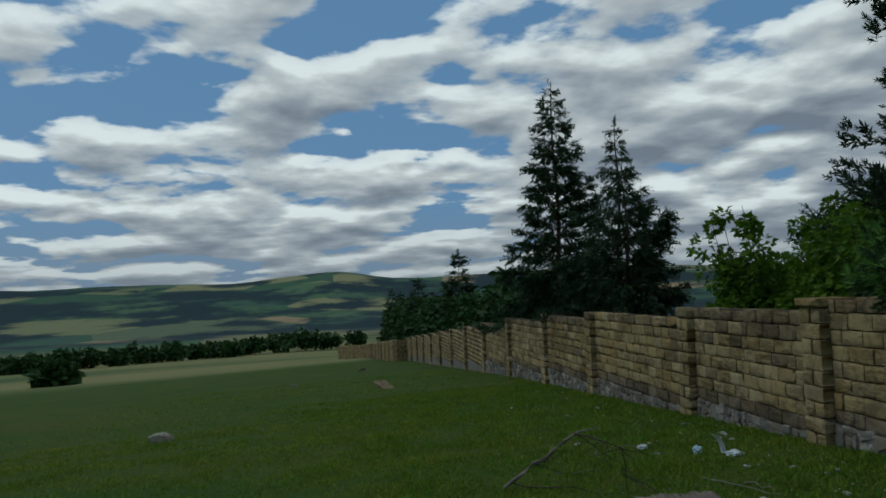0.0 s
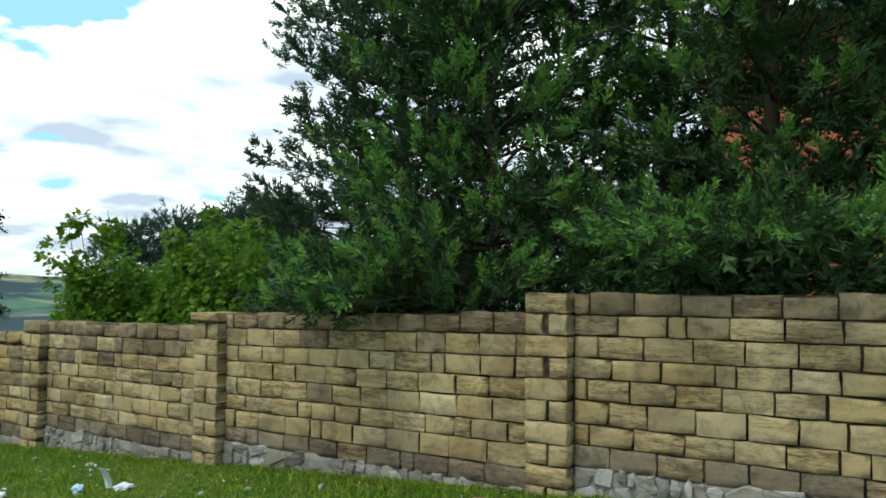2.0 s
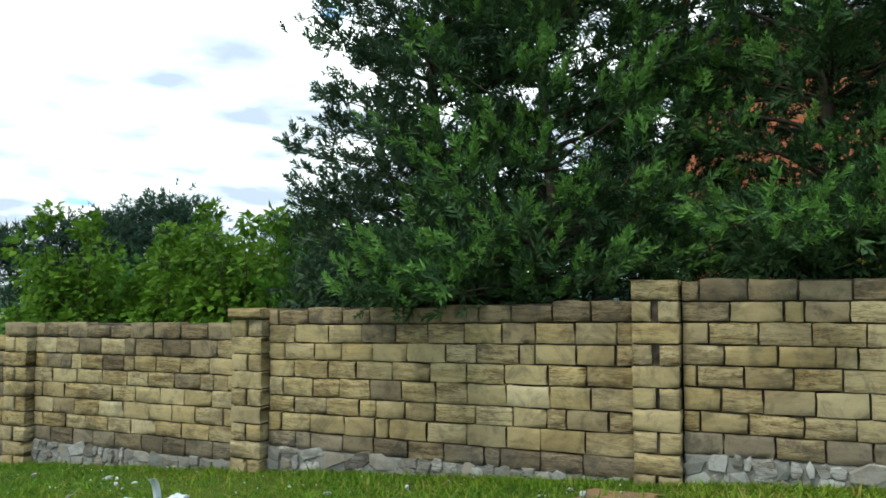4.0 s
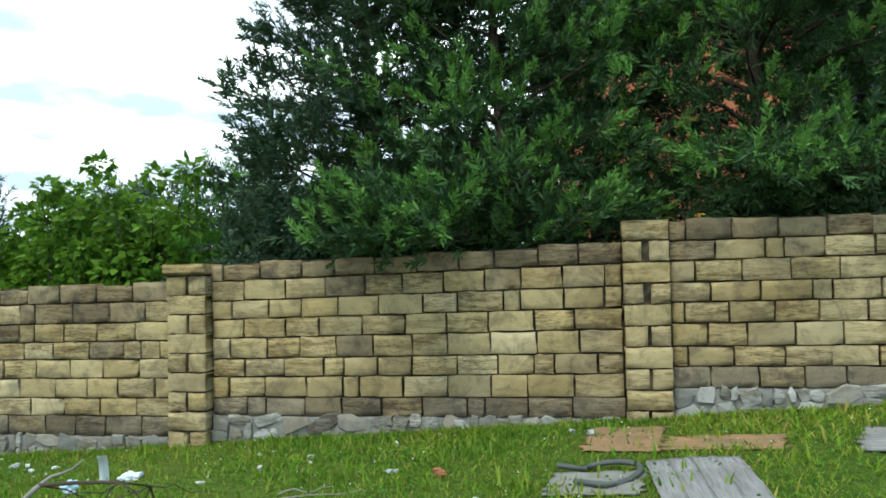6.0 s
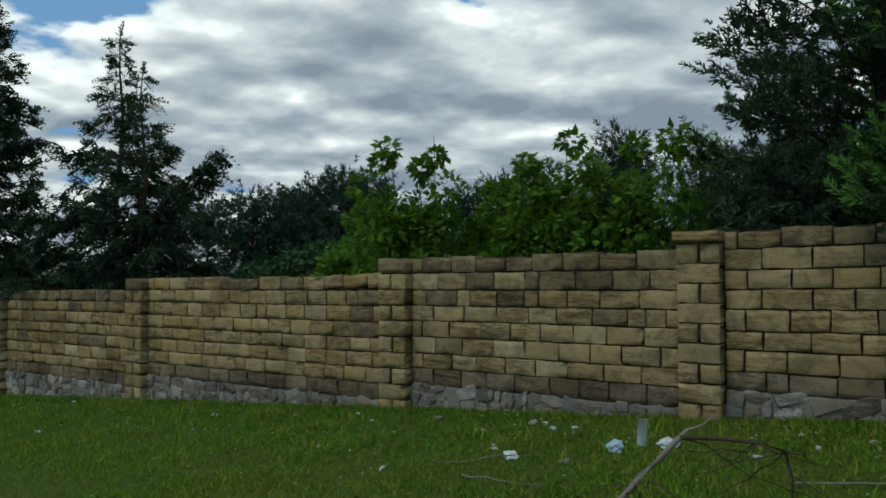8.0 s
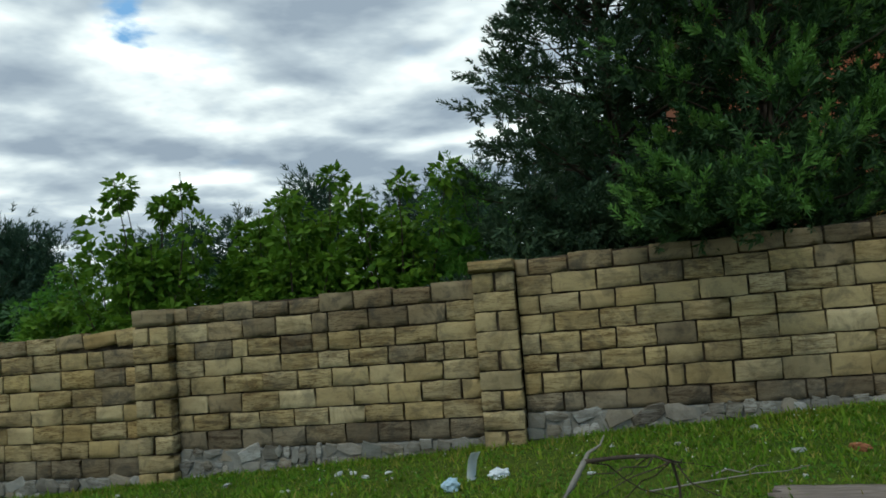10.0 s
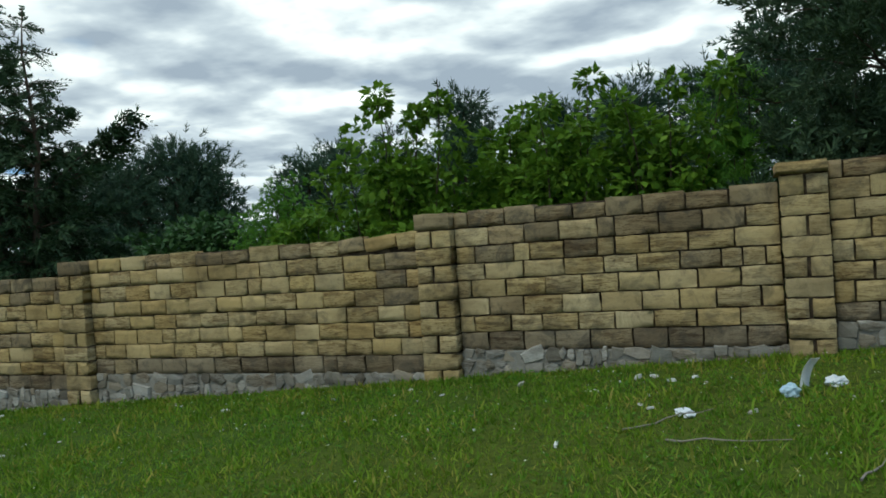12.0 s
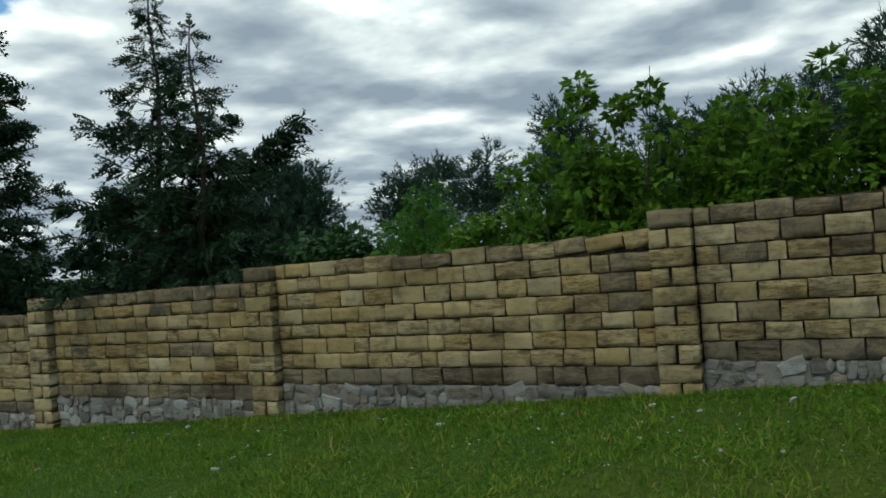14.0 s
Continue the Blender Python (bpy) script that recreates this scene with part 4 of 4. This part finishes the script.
# ---- house behind the trees ----
house = tagged(new("house"), "orange rendered house half hidden by the conifers", "house")
hx0, hx1, hy, hz = 3.6, 15.0, 9.0, gz(9, 9)
bm = box_bm(bmesh.new(), hx0, hx1, hy, hy + 8, hz - 0.5, hz + 6.3)
part("wall", bm_mesh("wall", bm, m_orange), house)
bm = box_bm(bmesh.new(), hx0 - 0.5, hx1 + 0.5, hy - 0.5, hy + 8.5, hz + 6.3, hz + 6.5, 0.03)
roof = part("roof", bm_mesh("roof", bm, m_roof), house, "grey sheet roof with pale eaves")
bm = box_bm(bmesh.new(), hx0 + 2.6, hx0 + 3.4, hy - 0.06, hy - 0.004, hz + 0.0, hz + 2.3)
part("panel", bm_mesh("panel", bm, m_yellow), house, "yellow rendered panel")
for wx in (8.9, 11.8):
    for wz in (0.9, 4.0):
        bm = bmesh.new()
        for b in ((wx, wx + 0.08, wz, wz + 1.5), (wx + 1.12, wx + 1.2, wz, wz + 1.5), (wx + 0.08, wx + 1.12, wz, wz + 0.08), (wx + 0.08, wx + 1.12, wz + 1.42, wz + 1.5), (wx + 0.57, wx + 0.63, wz + 0.08, wz + 1.42)):
            box_bm(bm, b[0], b[1], hy - 0.05, hy + 0.02, hz + b[2], hz + b[3])
        win = part("window", bm_mesh("window", bm, m_frame), house, "white framed window")
        bm = box_bm(bmesh.new(), wx + 0.05, wx + 1.15, hy - 0.02, hy - 0.006, hz + wz + 0.05, hz + wz + 1.45)
        part("pane", bm_mesh("pane", bm, m_glass), win)

# ---- far trees in the valley ----


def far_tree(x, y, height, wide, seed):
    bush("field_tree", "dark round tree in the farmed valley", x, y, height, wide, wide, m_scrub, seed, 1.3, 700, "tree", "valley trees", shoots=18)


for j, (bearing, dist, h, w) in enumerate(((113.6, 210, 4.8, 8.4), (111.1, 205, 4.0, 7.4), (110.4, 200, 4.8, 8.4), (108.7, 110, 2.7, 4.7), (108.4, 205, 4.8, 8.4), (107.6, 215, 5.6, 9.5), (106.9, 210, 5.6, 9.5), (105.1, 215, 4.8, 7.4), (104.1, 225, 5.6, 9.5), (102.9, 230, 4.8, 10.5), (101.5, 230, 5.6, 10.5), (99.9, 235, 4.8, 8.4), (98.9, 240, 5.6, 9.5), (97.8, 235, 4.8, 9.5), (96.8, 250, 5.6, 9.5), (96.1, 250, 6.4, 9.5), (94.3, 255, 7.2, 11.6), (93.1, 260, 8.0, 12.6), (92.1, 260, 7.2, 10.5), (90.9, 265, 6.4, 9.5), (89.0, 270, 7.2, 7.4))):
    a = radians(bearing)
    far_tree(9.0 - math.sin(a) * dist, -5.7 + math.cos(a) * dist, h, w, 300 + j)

# ---- things lying in the grass ----


def lying(name, label, category, x, y, yaw=0.0, group="", lift=0.0):
    ob = tagged(new(name), label, category, group)
    dzx, dzy = (gz(x + 0.3, y) - gz(x - 0.3, y)) / 0.6, (gz(x, y + 0.3) - gz(x, y - 0.3)) / 0.6
    up = Vector((-dzx, -dzy, 1)).normalized()
    fwd = Vector((math.cos(radians(yaw)), math.sin(radians(yaw)), 0))
    fwd = (fwd - up * fwd.dot(up)).normalized()
    m = Matrix((fwd, up.cross(fwd), up)).transposed().to_4x4()
    m.translation = (x, y, gz(x, y) + lift)
    ob.matrix_world = m
    return ob


def ragged_board(ln, wd, th, mat, seed, nx=16, ny=10, fray=0.03):
    """A board with broken ends and a slightly warped face."""
    rg = random.Random(seed)
    vs, fs = [], []
    for lay in (0, 1):
        for i in range(nx + 1):
            for j in range(ny + 1):
                u, w = i / nx - 0.5, j / ny - 0.5
                ex = fray * noise.noise((seed, j * 0.9, 3)) * 2 if i in (0, nx) else 0
                ey = fray * 0.12 * noise.noise((seed, i * 0.8, 9)) * 2 if j in (0, ny) else 0
                vs.append((u * ln + ex, w * wd + ey, lay * th + 0.012 * noise.noise((u * 4 + seed, w * 4, 0)) + 0.012))
    o = (nx + 1) * (ny + 1)
    for i in range(nx):
        for j in range(ny):
            a = i * (ny + 1) + j
            fs += [(a, a + 1, a + ny + 2, a + ny + 1), (o + a, o + a + ny + 1, o + a + ny + 2, o + a + 1)]
    rim = [i * (ny + 1) for i in range(nx + 1)] + [nx * (ny + 1) + j for j in range(1, ny + 1)] + [i * (ny + 1) + ny for i in range(nx - 1, -1, -1)] + [j for j in range(ny - 1, 0, -1)]
    for p, q in zip(rim, rim[1:] + rim[:1]):
        fs.append((p, q, o + q, o + p))
    return mesh_of("board", vs, fs, mat)


board = lying("wooden_board", "weathered grey wooden boards lying flat in the grass", "board", 4.68, -2.08, 92)
for j in range(4):
    ob = part("plank", ragged_board(1.02 + 0.03 * (j % 2), 0.155, 0.010, m_grey_plank, 5 + j, 18, 4, 0.03), board)
    ob.location = (0.02 * (j % 3), -0.235 + 0.157 * j, 0.003 * (j % 2))
sheet = lying("brown_board", "rotting brown particle board sunk in the grass", "board", 4.25, -0.8, -8)
part("sheet", ragged_board(0.58, 0.72, 0.006, m_brown_plank, 21, 24, 24, fray=0.06), sheet)
sheet = lying("brown_board", "splintered brown board lying below the wall", "board", 4.95, -1.1, -12)
part("sheet", ragged_board(0.84, 0.40, 0.006, m_brown_plank, 22, 24, 24, fray=0.06), sheet)
slab = lying("grey_board", "grey broken board lying in the grass", "board", 6.3, -1.4, -20)
part("sheet", ragged_board(0.95, 0.55, 0.02, m_grey_plank, 23, fray=0.06), slab)
slab = lying("grey_board", "old split grey wooden slab in the grass", "board", 2.54, -2.80, -7)
part("sheet", ragged_board(0.95, 0.72, 0.03, m_brown_grey, 24, 30, 20, fray=0.07), slab)
base = lying("concrete_slab", "pale broken concrete slab with grass on it", "slab", 4.0, -1.88, -10)
part("slab", ragged_board(0.62, 0.46, 0.012, m_base, 25, 20, 20, fray=0.05), base)
hose = lying("rubber_hose", "black rubber hose lying in a loop on the slab", "hose", 4.05, -1.78, -12, lift=0.05)
pts = [Vector((0.24 * math.cos(a) + 0.02 * math.sin(3 * a), 0.22 * math.sin(a), 0.012 * math.sin(2 * a))) for a in np.linspace(-2.2, 2.5, 30)] + [Vector((-0.34, 0.16, 0.01))]
part("loop", tubes("loop", [(pts, [0.02] * len(pts))], m_hose, 8), hose)

# fallen dead branch
fallen = tagged(new("fallen_branch"), "dead grey fallen branch with dark forked twigs in the grass", "branch")
fallen.location = (0.85, -3.9, gz(0.85, -3.9))
o = fallen.location.copy()
J, D, TIP = Vector((1.03, -3.33, 0.25)) - o, Vector((1.49, -3.0, 0.17)) - o, Vector((1.14, -3.1, 0.34)) - o
rgb = random.Random(5)


def bent(a, b, n=6, wob=0.03):
    return [a.lerp(b, t / n) + (Vector((rgb.uniform(-1, 1), rgb.uniform(-1, 1), rgb.uniform(-1, 1))) * wob if 0 < t < n else Vector()) for t in range(n + 1)]


def falling(n, a, b):
    return [a + (b - a) * i / n for i in range(n + 1)]


foot = Vector((-0.33, -0.1, 0.0))
part("stem", tubes("stem", [(bent(foot, J, 7, 0.02), falling(7, 0.024, 0.015)), (bent(J, TIP, 4, 0.015), falling(4, 0.012, 0.004))], m_twig), fallen, "pale grey bare stem")
arch = [J, J + Vector((0.18, 0.08, 0.0)), J + Vector((0.36, 0.18, -0.02)), D, D + Vector((0.03, 0.02, -0.15)), D + Vector((0.02, 0.03, -0.46))]
low_end = Vector((0.95, 1.15, gz(1.8, -2.75) - o.z + 0.02))
part("fork", tubes("fork", [(arch, falling(5, 0.013, 0.006)), (bent(foot + Vector((0.06, 0.1, 0.06)), Vector((0.7, 0.85, 0.14)), 7, 0.03), falling(7, 0.010, 0.005)), (bent(D + Vector((0, 0, -0.25)), low_end, 6, 0.03), falling(6, 0.009, 0.004))], m_bark, 6), fallen, "dark bark-covered fork")
lines = []
for j in range(18):
    src = rgb.choice([J, J, D, arch[1], arch[2], foot.lerp(J, 0.7), foot.lerp(J, 0.45), D + Vector((0, 0, -0.2))])
    end = src + Vector((rgb.uniform(-0.5, 0.5), rgb.uniform(-0.35, 0.45), rgb.uniform(-0.4, 0.12)))
    end.z = max(end.z, gz(o.x + end.x, o.y + end.y) - o.z + 0.01)
    lines.append((bent(src, end, 5, 0.03), falling(5, 0.005, 0.002)))
tagged(part("twigwork", tubes("twigwork", lines, m_bark, 5), fallen, "thin dry twigs"), kind="stuff")
for x, y, yaw, ln in ((2.0, -1.85, 15, 0.4), (1.9, -2.0, 12, 1.1), (-0.9, -2.1, 30, 0.7), (-0.5, -2.6, -15, 0.8), (0.3, -3.1, 60, 0.5)):
    st = lying("stick", "thin dry grey stick lying in the grass", "stick", x, y, yaw, "loose sticks", 0.03)
    pts = bent(Vector((-ln / 2, 0, 0)), Vector((ln / 2, 0, 0.02)), 6, 0.02)
    part("stick", tubes("stick", [(pts, falling(6, 0.008, 0.003))], m_twig, 6), st)


def stone(name, label, x, y, w, me, seed, group="", sink=0.3, tall=0.5):
    rg = random.Random(seed)
    ob = tagged(new(name, me), label, "stone", group)
    ob.location = (x, y, gz(x, y) + w * tall * (0.42 - sink * 0.5))
    ob.rotation_euler = (rg.uniform(-0.2, 0.2), rg.uniform(-0.2, 0.2), rg.uniform(0, 6))
    ob.scale = (w, w * rg.uniform(0.6, 0.9), w * tall)


grey_me, red_me = rubble_mesh("boulder", m_rubble, 51), rubble_mesh("brick_lump", m_red_stone, 52)
stone("boulder", "pale grey boulder lying in the meadow", -7.98, -9.45, 0.46, rubble_mesh("boulder", m_pale, 53), 1, tall=0.62)
stone("flat_stone", "flat grey stone slab sunk in the meadow", -17.9, -4.3, 1.3, rubble_mesh("flat_stone", m_top, 54), 2, tall=0.10, sink=0.4)
stone("brick_lump", "broken lump of red brick in the grass", 2.88, -1.43, 0.15, red_me, 3)
stone("dark_stone", "small dark stone far out in the meadow", -40.4, -4.5, 0.55, grey_me, 4)
stone("dark_stone", "small dark stone far out in the meadow", -27.5, -7.9, 0.3, grey_me, 5)
WHITE = ((1.74, -1.01), (1.35, -1.12), (1.0, -1.44), (2.37, -2.03), (2.5, -1.32), (3.22, -2.08), (3.84, -0.4), (3.99, -0.61), (-1.16, -0.58), (-0.79, -0.68), (-1.6, -1.0), (-5.6, -0.9), (-7.35, -2.2), (-1.68, -1.0), (-0.99, -0.75), (-1.62, -2.52), (-5.62, -6.01), (-1.3, -0.56), (-0.33, -1.9), (1.69, -0.84), (-0.37, -0.2), (2.34, -0.53), (-3.6, -0.5), (-4.4, -0.7), (-2.4, -0.6), (-6.6, -0.5), (-8.0, -0.8), (-9.4, -0.5))
for j, (x, y) in enumerate(WHITE):
    w = 0.055 + 0.05 * ((j * 37) % 10) / 10
    if (x, y) == (3.99, -0.61):
        w = 0.15
    stone("white_stone", "small chalky white stone in the grass", x, y, w, whites[j % 4], 400 + j, "white stones in the grass", 0.2)
rgs = random.Random(9)
for j in range(60):
    x, y = rgs.uniform(-11, 6), -0.25 - abs(rgs.gauss(0, 1.5))
    stone("white_stone", "tiny chalky white chip in the grass", x, y, rgs.uniform(0.025, 0.055), whites[j % 4], 500 + j, "white chips in the grass", 0.0)


def crumpled(name, label, x, y, w, mat, seed, tall=0.5, category="litter"):
    bm = bmesh.new()
    bmesh.ops.create_icosphere(bm, subdivisions=3, radius=0.5)
    for v in bm.verts:
        p = v.co.copy()
        v.co = p * (1 + 0.5 * noise.noise(p * 4 + Vector((seed, 0, 0))) + 0.2 * noise.noise(p * 9))
        v.co.z = max(v.co.z, -0.35)
    ob = tagged(new(name, bm_mesh(name, bm, mat)), label, category)
    ob.location = (x, y, gz(x, y) + w * tall * 0.35)
    ob.scale = (w, w * 0.7, w * tall)
    ob.rotation_euler = (0, 0, seed)
    return ob


crumpled("plastic_bag", "crumpled white plastic bag in the grass", 0.27, -1.2, 0.21, m_plastic, 1.3, 0.38)
crumpled("plastic_bag", "crumpled white plastic bag scrap on the ground", -0.8, -1.9, 0.16, m_plastic, 2.3, 0.4)
crumpled("plastic_scrap", "pale blue crushed plastic scrap", -0.06, -1.5, 0.14, m_blue, 3.3, 0.8)
hoop = tagged(new("plastic_strip"), "white plastic strip standing bent in the grass", "litter")
hoop.location = (0.06, -1.25, gz(0.06, -1.25))
vs, fs = [], []
for i in range(15):
    t = i / 14 * 3.7
    px = 0.035 - 0.075 * math.cos(t) * (0.8 if t < 1.6 else 1.0)
    pz = 0.14 * t / 1.57 if t < 1.57 else 0.14 + 0.06 * math.sin(t - 1.57)
    for yy in (-0.03, 0.03):
        for th in (0, 0.004):
            vs.append((px + th, yy, pz))
for i in range(14):
    a = i * 4
    fs += [(a, a + 2, a + 6, a + 4), (a + 1, a + 5, a + 7, a + 3), (a, a + 4, a + 5, a + 1), (a + 2, a + 3, a + 7, a + 6)]
part("strip", mesh_of("strip", vs, fs, m_plastic, True), hoop)
hoop.rotation_euler = (0, 0, -1.1)
hoop.scale = (1.25, 1.25, 1.25)

# ---- grass ----
rng = np.random.default_rng(12)


def blade(seed):
    rg = random.Random(seed)
    b = rg.uniform(0.2, 0.6)
    vs = np.array([(0, -0.085, 0), (0, 0.085, 0), (0.5, -0.065, b * 0.12), (0.5, 0.065, b * 0.12), (1, 0, -b * 0.25)], dtype=np.float32)
    return vs, np.array([(0, 1, 3), (0, 3, 2), (2, 3, 4)], dtype=np.int32)


BLADES = [blade(s) for s in range(4)]


def height_grid(xs, ys):
    return np.array([gz(float(a), float(b)) for a, b in zip(xs, ys)], dtype=np.float32)


def grass_patch(name, label, n, x0, x1, y0, y1, size, seed):
    rg = np.random.default_rng(seed)
    xs, ys = rg.uniform(x0, x1, n), rg.uniform(y0, y1, n)
    den = np.array([noise.noise((float(a) * 0.9, float(b) * 0.9, 7)) + 0.5 * noise.noise((float(a) * 3, float(b) * 3, 2)) + 0.6 * noise.noise((float(a) * 9, float(b) * 9, 5)) for a, b in zip(xs, ys)])
    clear = np.ones(n, dtype=bool)
    for cx, cy, rx, ry in ((4.68, -2.05, 0.36, 0.55), (4.25, -0.85, 0.2, 0.36), (4.95, -1.1, 0.4, 0.2), (6.3, -1.4, 0.45, 0.3), (2.54, -2.80, 0.45, 0.36), (4.0, -1.88, 0.28, 0.2)):
        clear &= ((xs - cx) / rx) ** 2 + ((ys - cy) / ry) ** 2 > 0.8
    fade = np.clip((ys - y0) / 4.0, 0, 1)
    keep = (rg.uniform(-1.2, 0.35, n) < den) & clear & (rg.uniform(0, 1, n) < fade)
    xs, ys, den = xs[keep], ys[keep], den[keep]
    m = len(xs)
    at = np.stack([xs, ys, height_grid(xs, ys) - 0.005], axis=1)
    way = np.stack([rg.normal(0, 0.7, m), rg.normal(0, 0.7, m), np.ones(m)], axis=1)
    sz = size * rg.uniform(0.5, 1.35, m) * np.clip(1 + 0.6 * den, 0.4, 2)
    ob = new(name, scatter(name, BLADES, at, way, sz, m_grass, rg, 1.5))
    return tagged(ob, label, "grass", kind="stuff")


grass_patch("grass", "short green meadow grass below the wall", 240000, -14, 8, -8.4, -0.05, 0.056, 31)
grass_patch("grass", "thin green meadow grass", 60000, -30, 5, -15, -0.05, 0.06, 32)
grass_patch("grass", "short meadow grass out in the open field", 60000, -9, 6, -17, -7.5, 0.062, 33)
# ranker grass along the foot of the wall
n = 15000
xs = rng.uniform(-16, 8.5, n)
ys = -0.04 - np.abs(rng.normal(0, 0.16, n)) - 0.1 * np.sin(xs * 2.3) ** 2 * rng.uniform(0, 1, n)
keep = np.array([noise.noise((float(a) * 1.1, 3.0, 8.0)) for a in xs]) > rng.uniform(-0.8, 0.35, n)
for px, pt in PILASTERS:
    keep &= (np.abs(xs - px) > 0.22) | (ys < -0.14)
xs, ys = xs[keep], ys[keep]
m = len(xs)
at = np.stack([xs, ys, height_grid(xs, ys) - 0.01], axis=1)
way = np.stack([rng.normal(0, 0.5, m), rng.normal(-0.25, 0.4, m), np.ones(m)], axis=1)
tagged(new("foot_grass", scatter("foot_grass", BLADES, at, way, rng.uniform(0.04, 0.085, m), m_grass, rng, 1.5)), "longer green grass along the foot of the wall", "grass", kind="stuff")
# taller dry stalks
n = 1500
xs, ys = rng.uniform(-12, 7, n), -0.2 - np.abs(rng.normal(0, 2.0, n))
at = np.stack([xs, ys, height_grid(xs, ys)], axis=1)
way = np.stack([rng.normal(0, 0.3, n), rng.normal(0, 0.3, n), np.ones(n)], axis=1)
tagged(new("dry_grass", scatter("dry_grass", BLADES, at, way, rng.uniform(0.07, 0.15, n), m_grass, rng, 1.5)), "taller thin grass stalks among the meadow grass", "grass", kind="stuff")
# clover and small white flowers among the grass
n = 60000
xs, ys = rng.uniform(-13, 7, n), -0.1 - np.abs(rng.normal(0, 2.6, n))
den = np.array([noise.noise((float(a) * 1.7, float(b) * 1.7, 11)) + 0.7 * noise.noise((float(a) * 6, float(b) * 6, 12)) for a, b in zip(xs, ys)])
keep = rng.uniform(-0.2, 0.7, n) < den
xs, ys = xs[keep], ys[keep]
m = len(xs)
at = np.stack([xs, ys, height_grid(xs, ys) + rng.uniform(0.005, 0.04, m)], axis=1)
way = np.stack([rng.normal(0, 1, m), rng.normal(0, 1, m), rng.normal(0.25, 0.3, m)], axis=1)
tagged(new("clover", scatter("clover", LEAVES, at, way, rng.uniform(0.016, 0.034, m), m_clover, rng, 0.5)), "low clover leaves among the meadow grass", "clover", kind="stuff")
n = 900
xs, ys = rng.uniform(-12, 7, n), -0.15 - np.abs(rng.normal(0, 2.4, n))
at = np.stack([xs, ys, height_grid(xs, ys) + rng.uniform(0.02, 0.06, n)], axis=1)
way = np.stack([rng.normal(0, 1, n), rng.normal(0, 1, n), rng.normal(0.2, 0.3, n)], axis=1)
tagged(new("meadow_flowers", scatter("meadow_flowers", LEAVES, at, way, rng.uniform(0.010, 0.022, n), m_petal, rng, 0.4)), "tiny pale meadow flowers scattered in the grass", "flowers", kind="stuff")
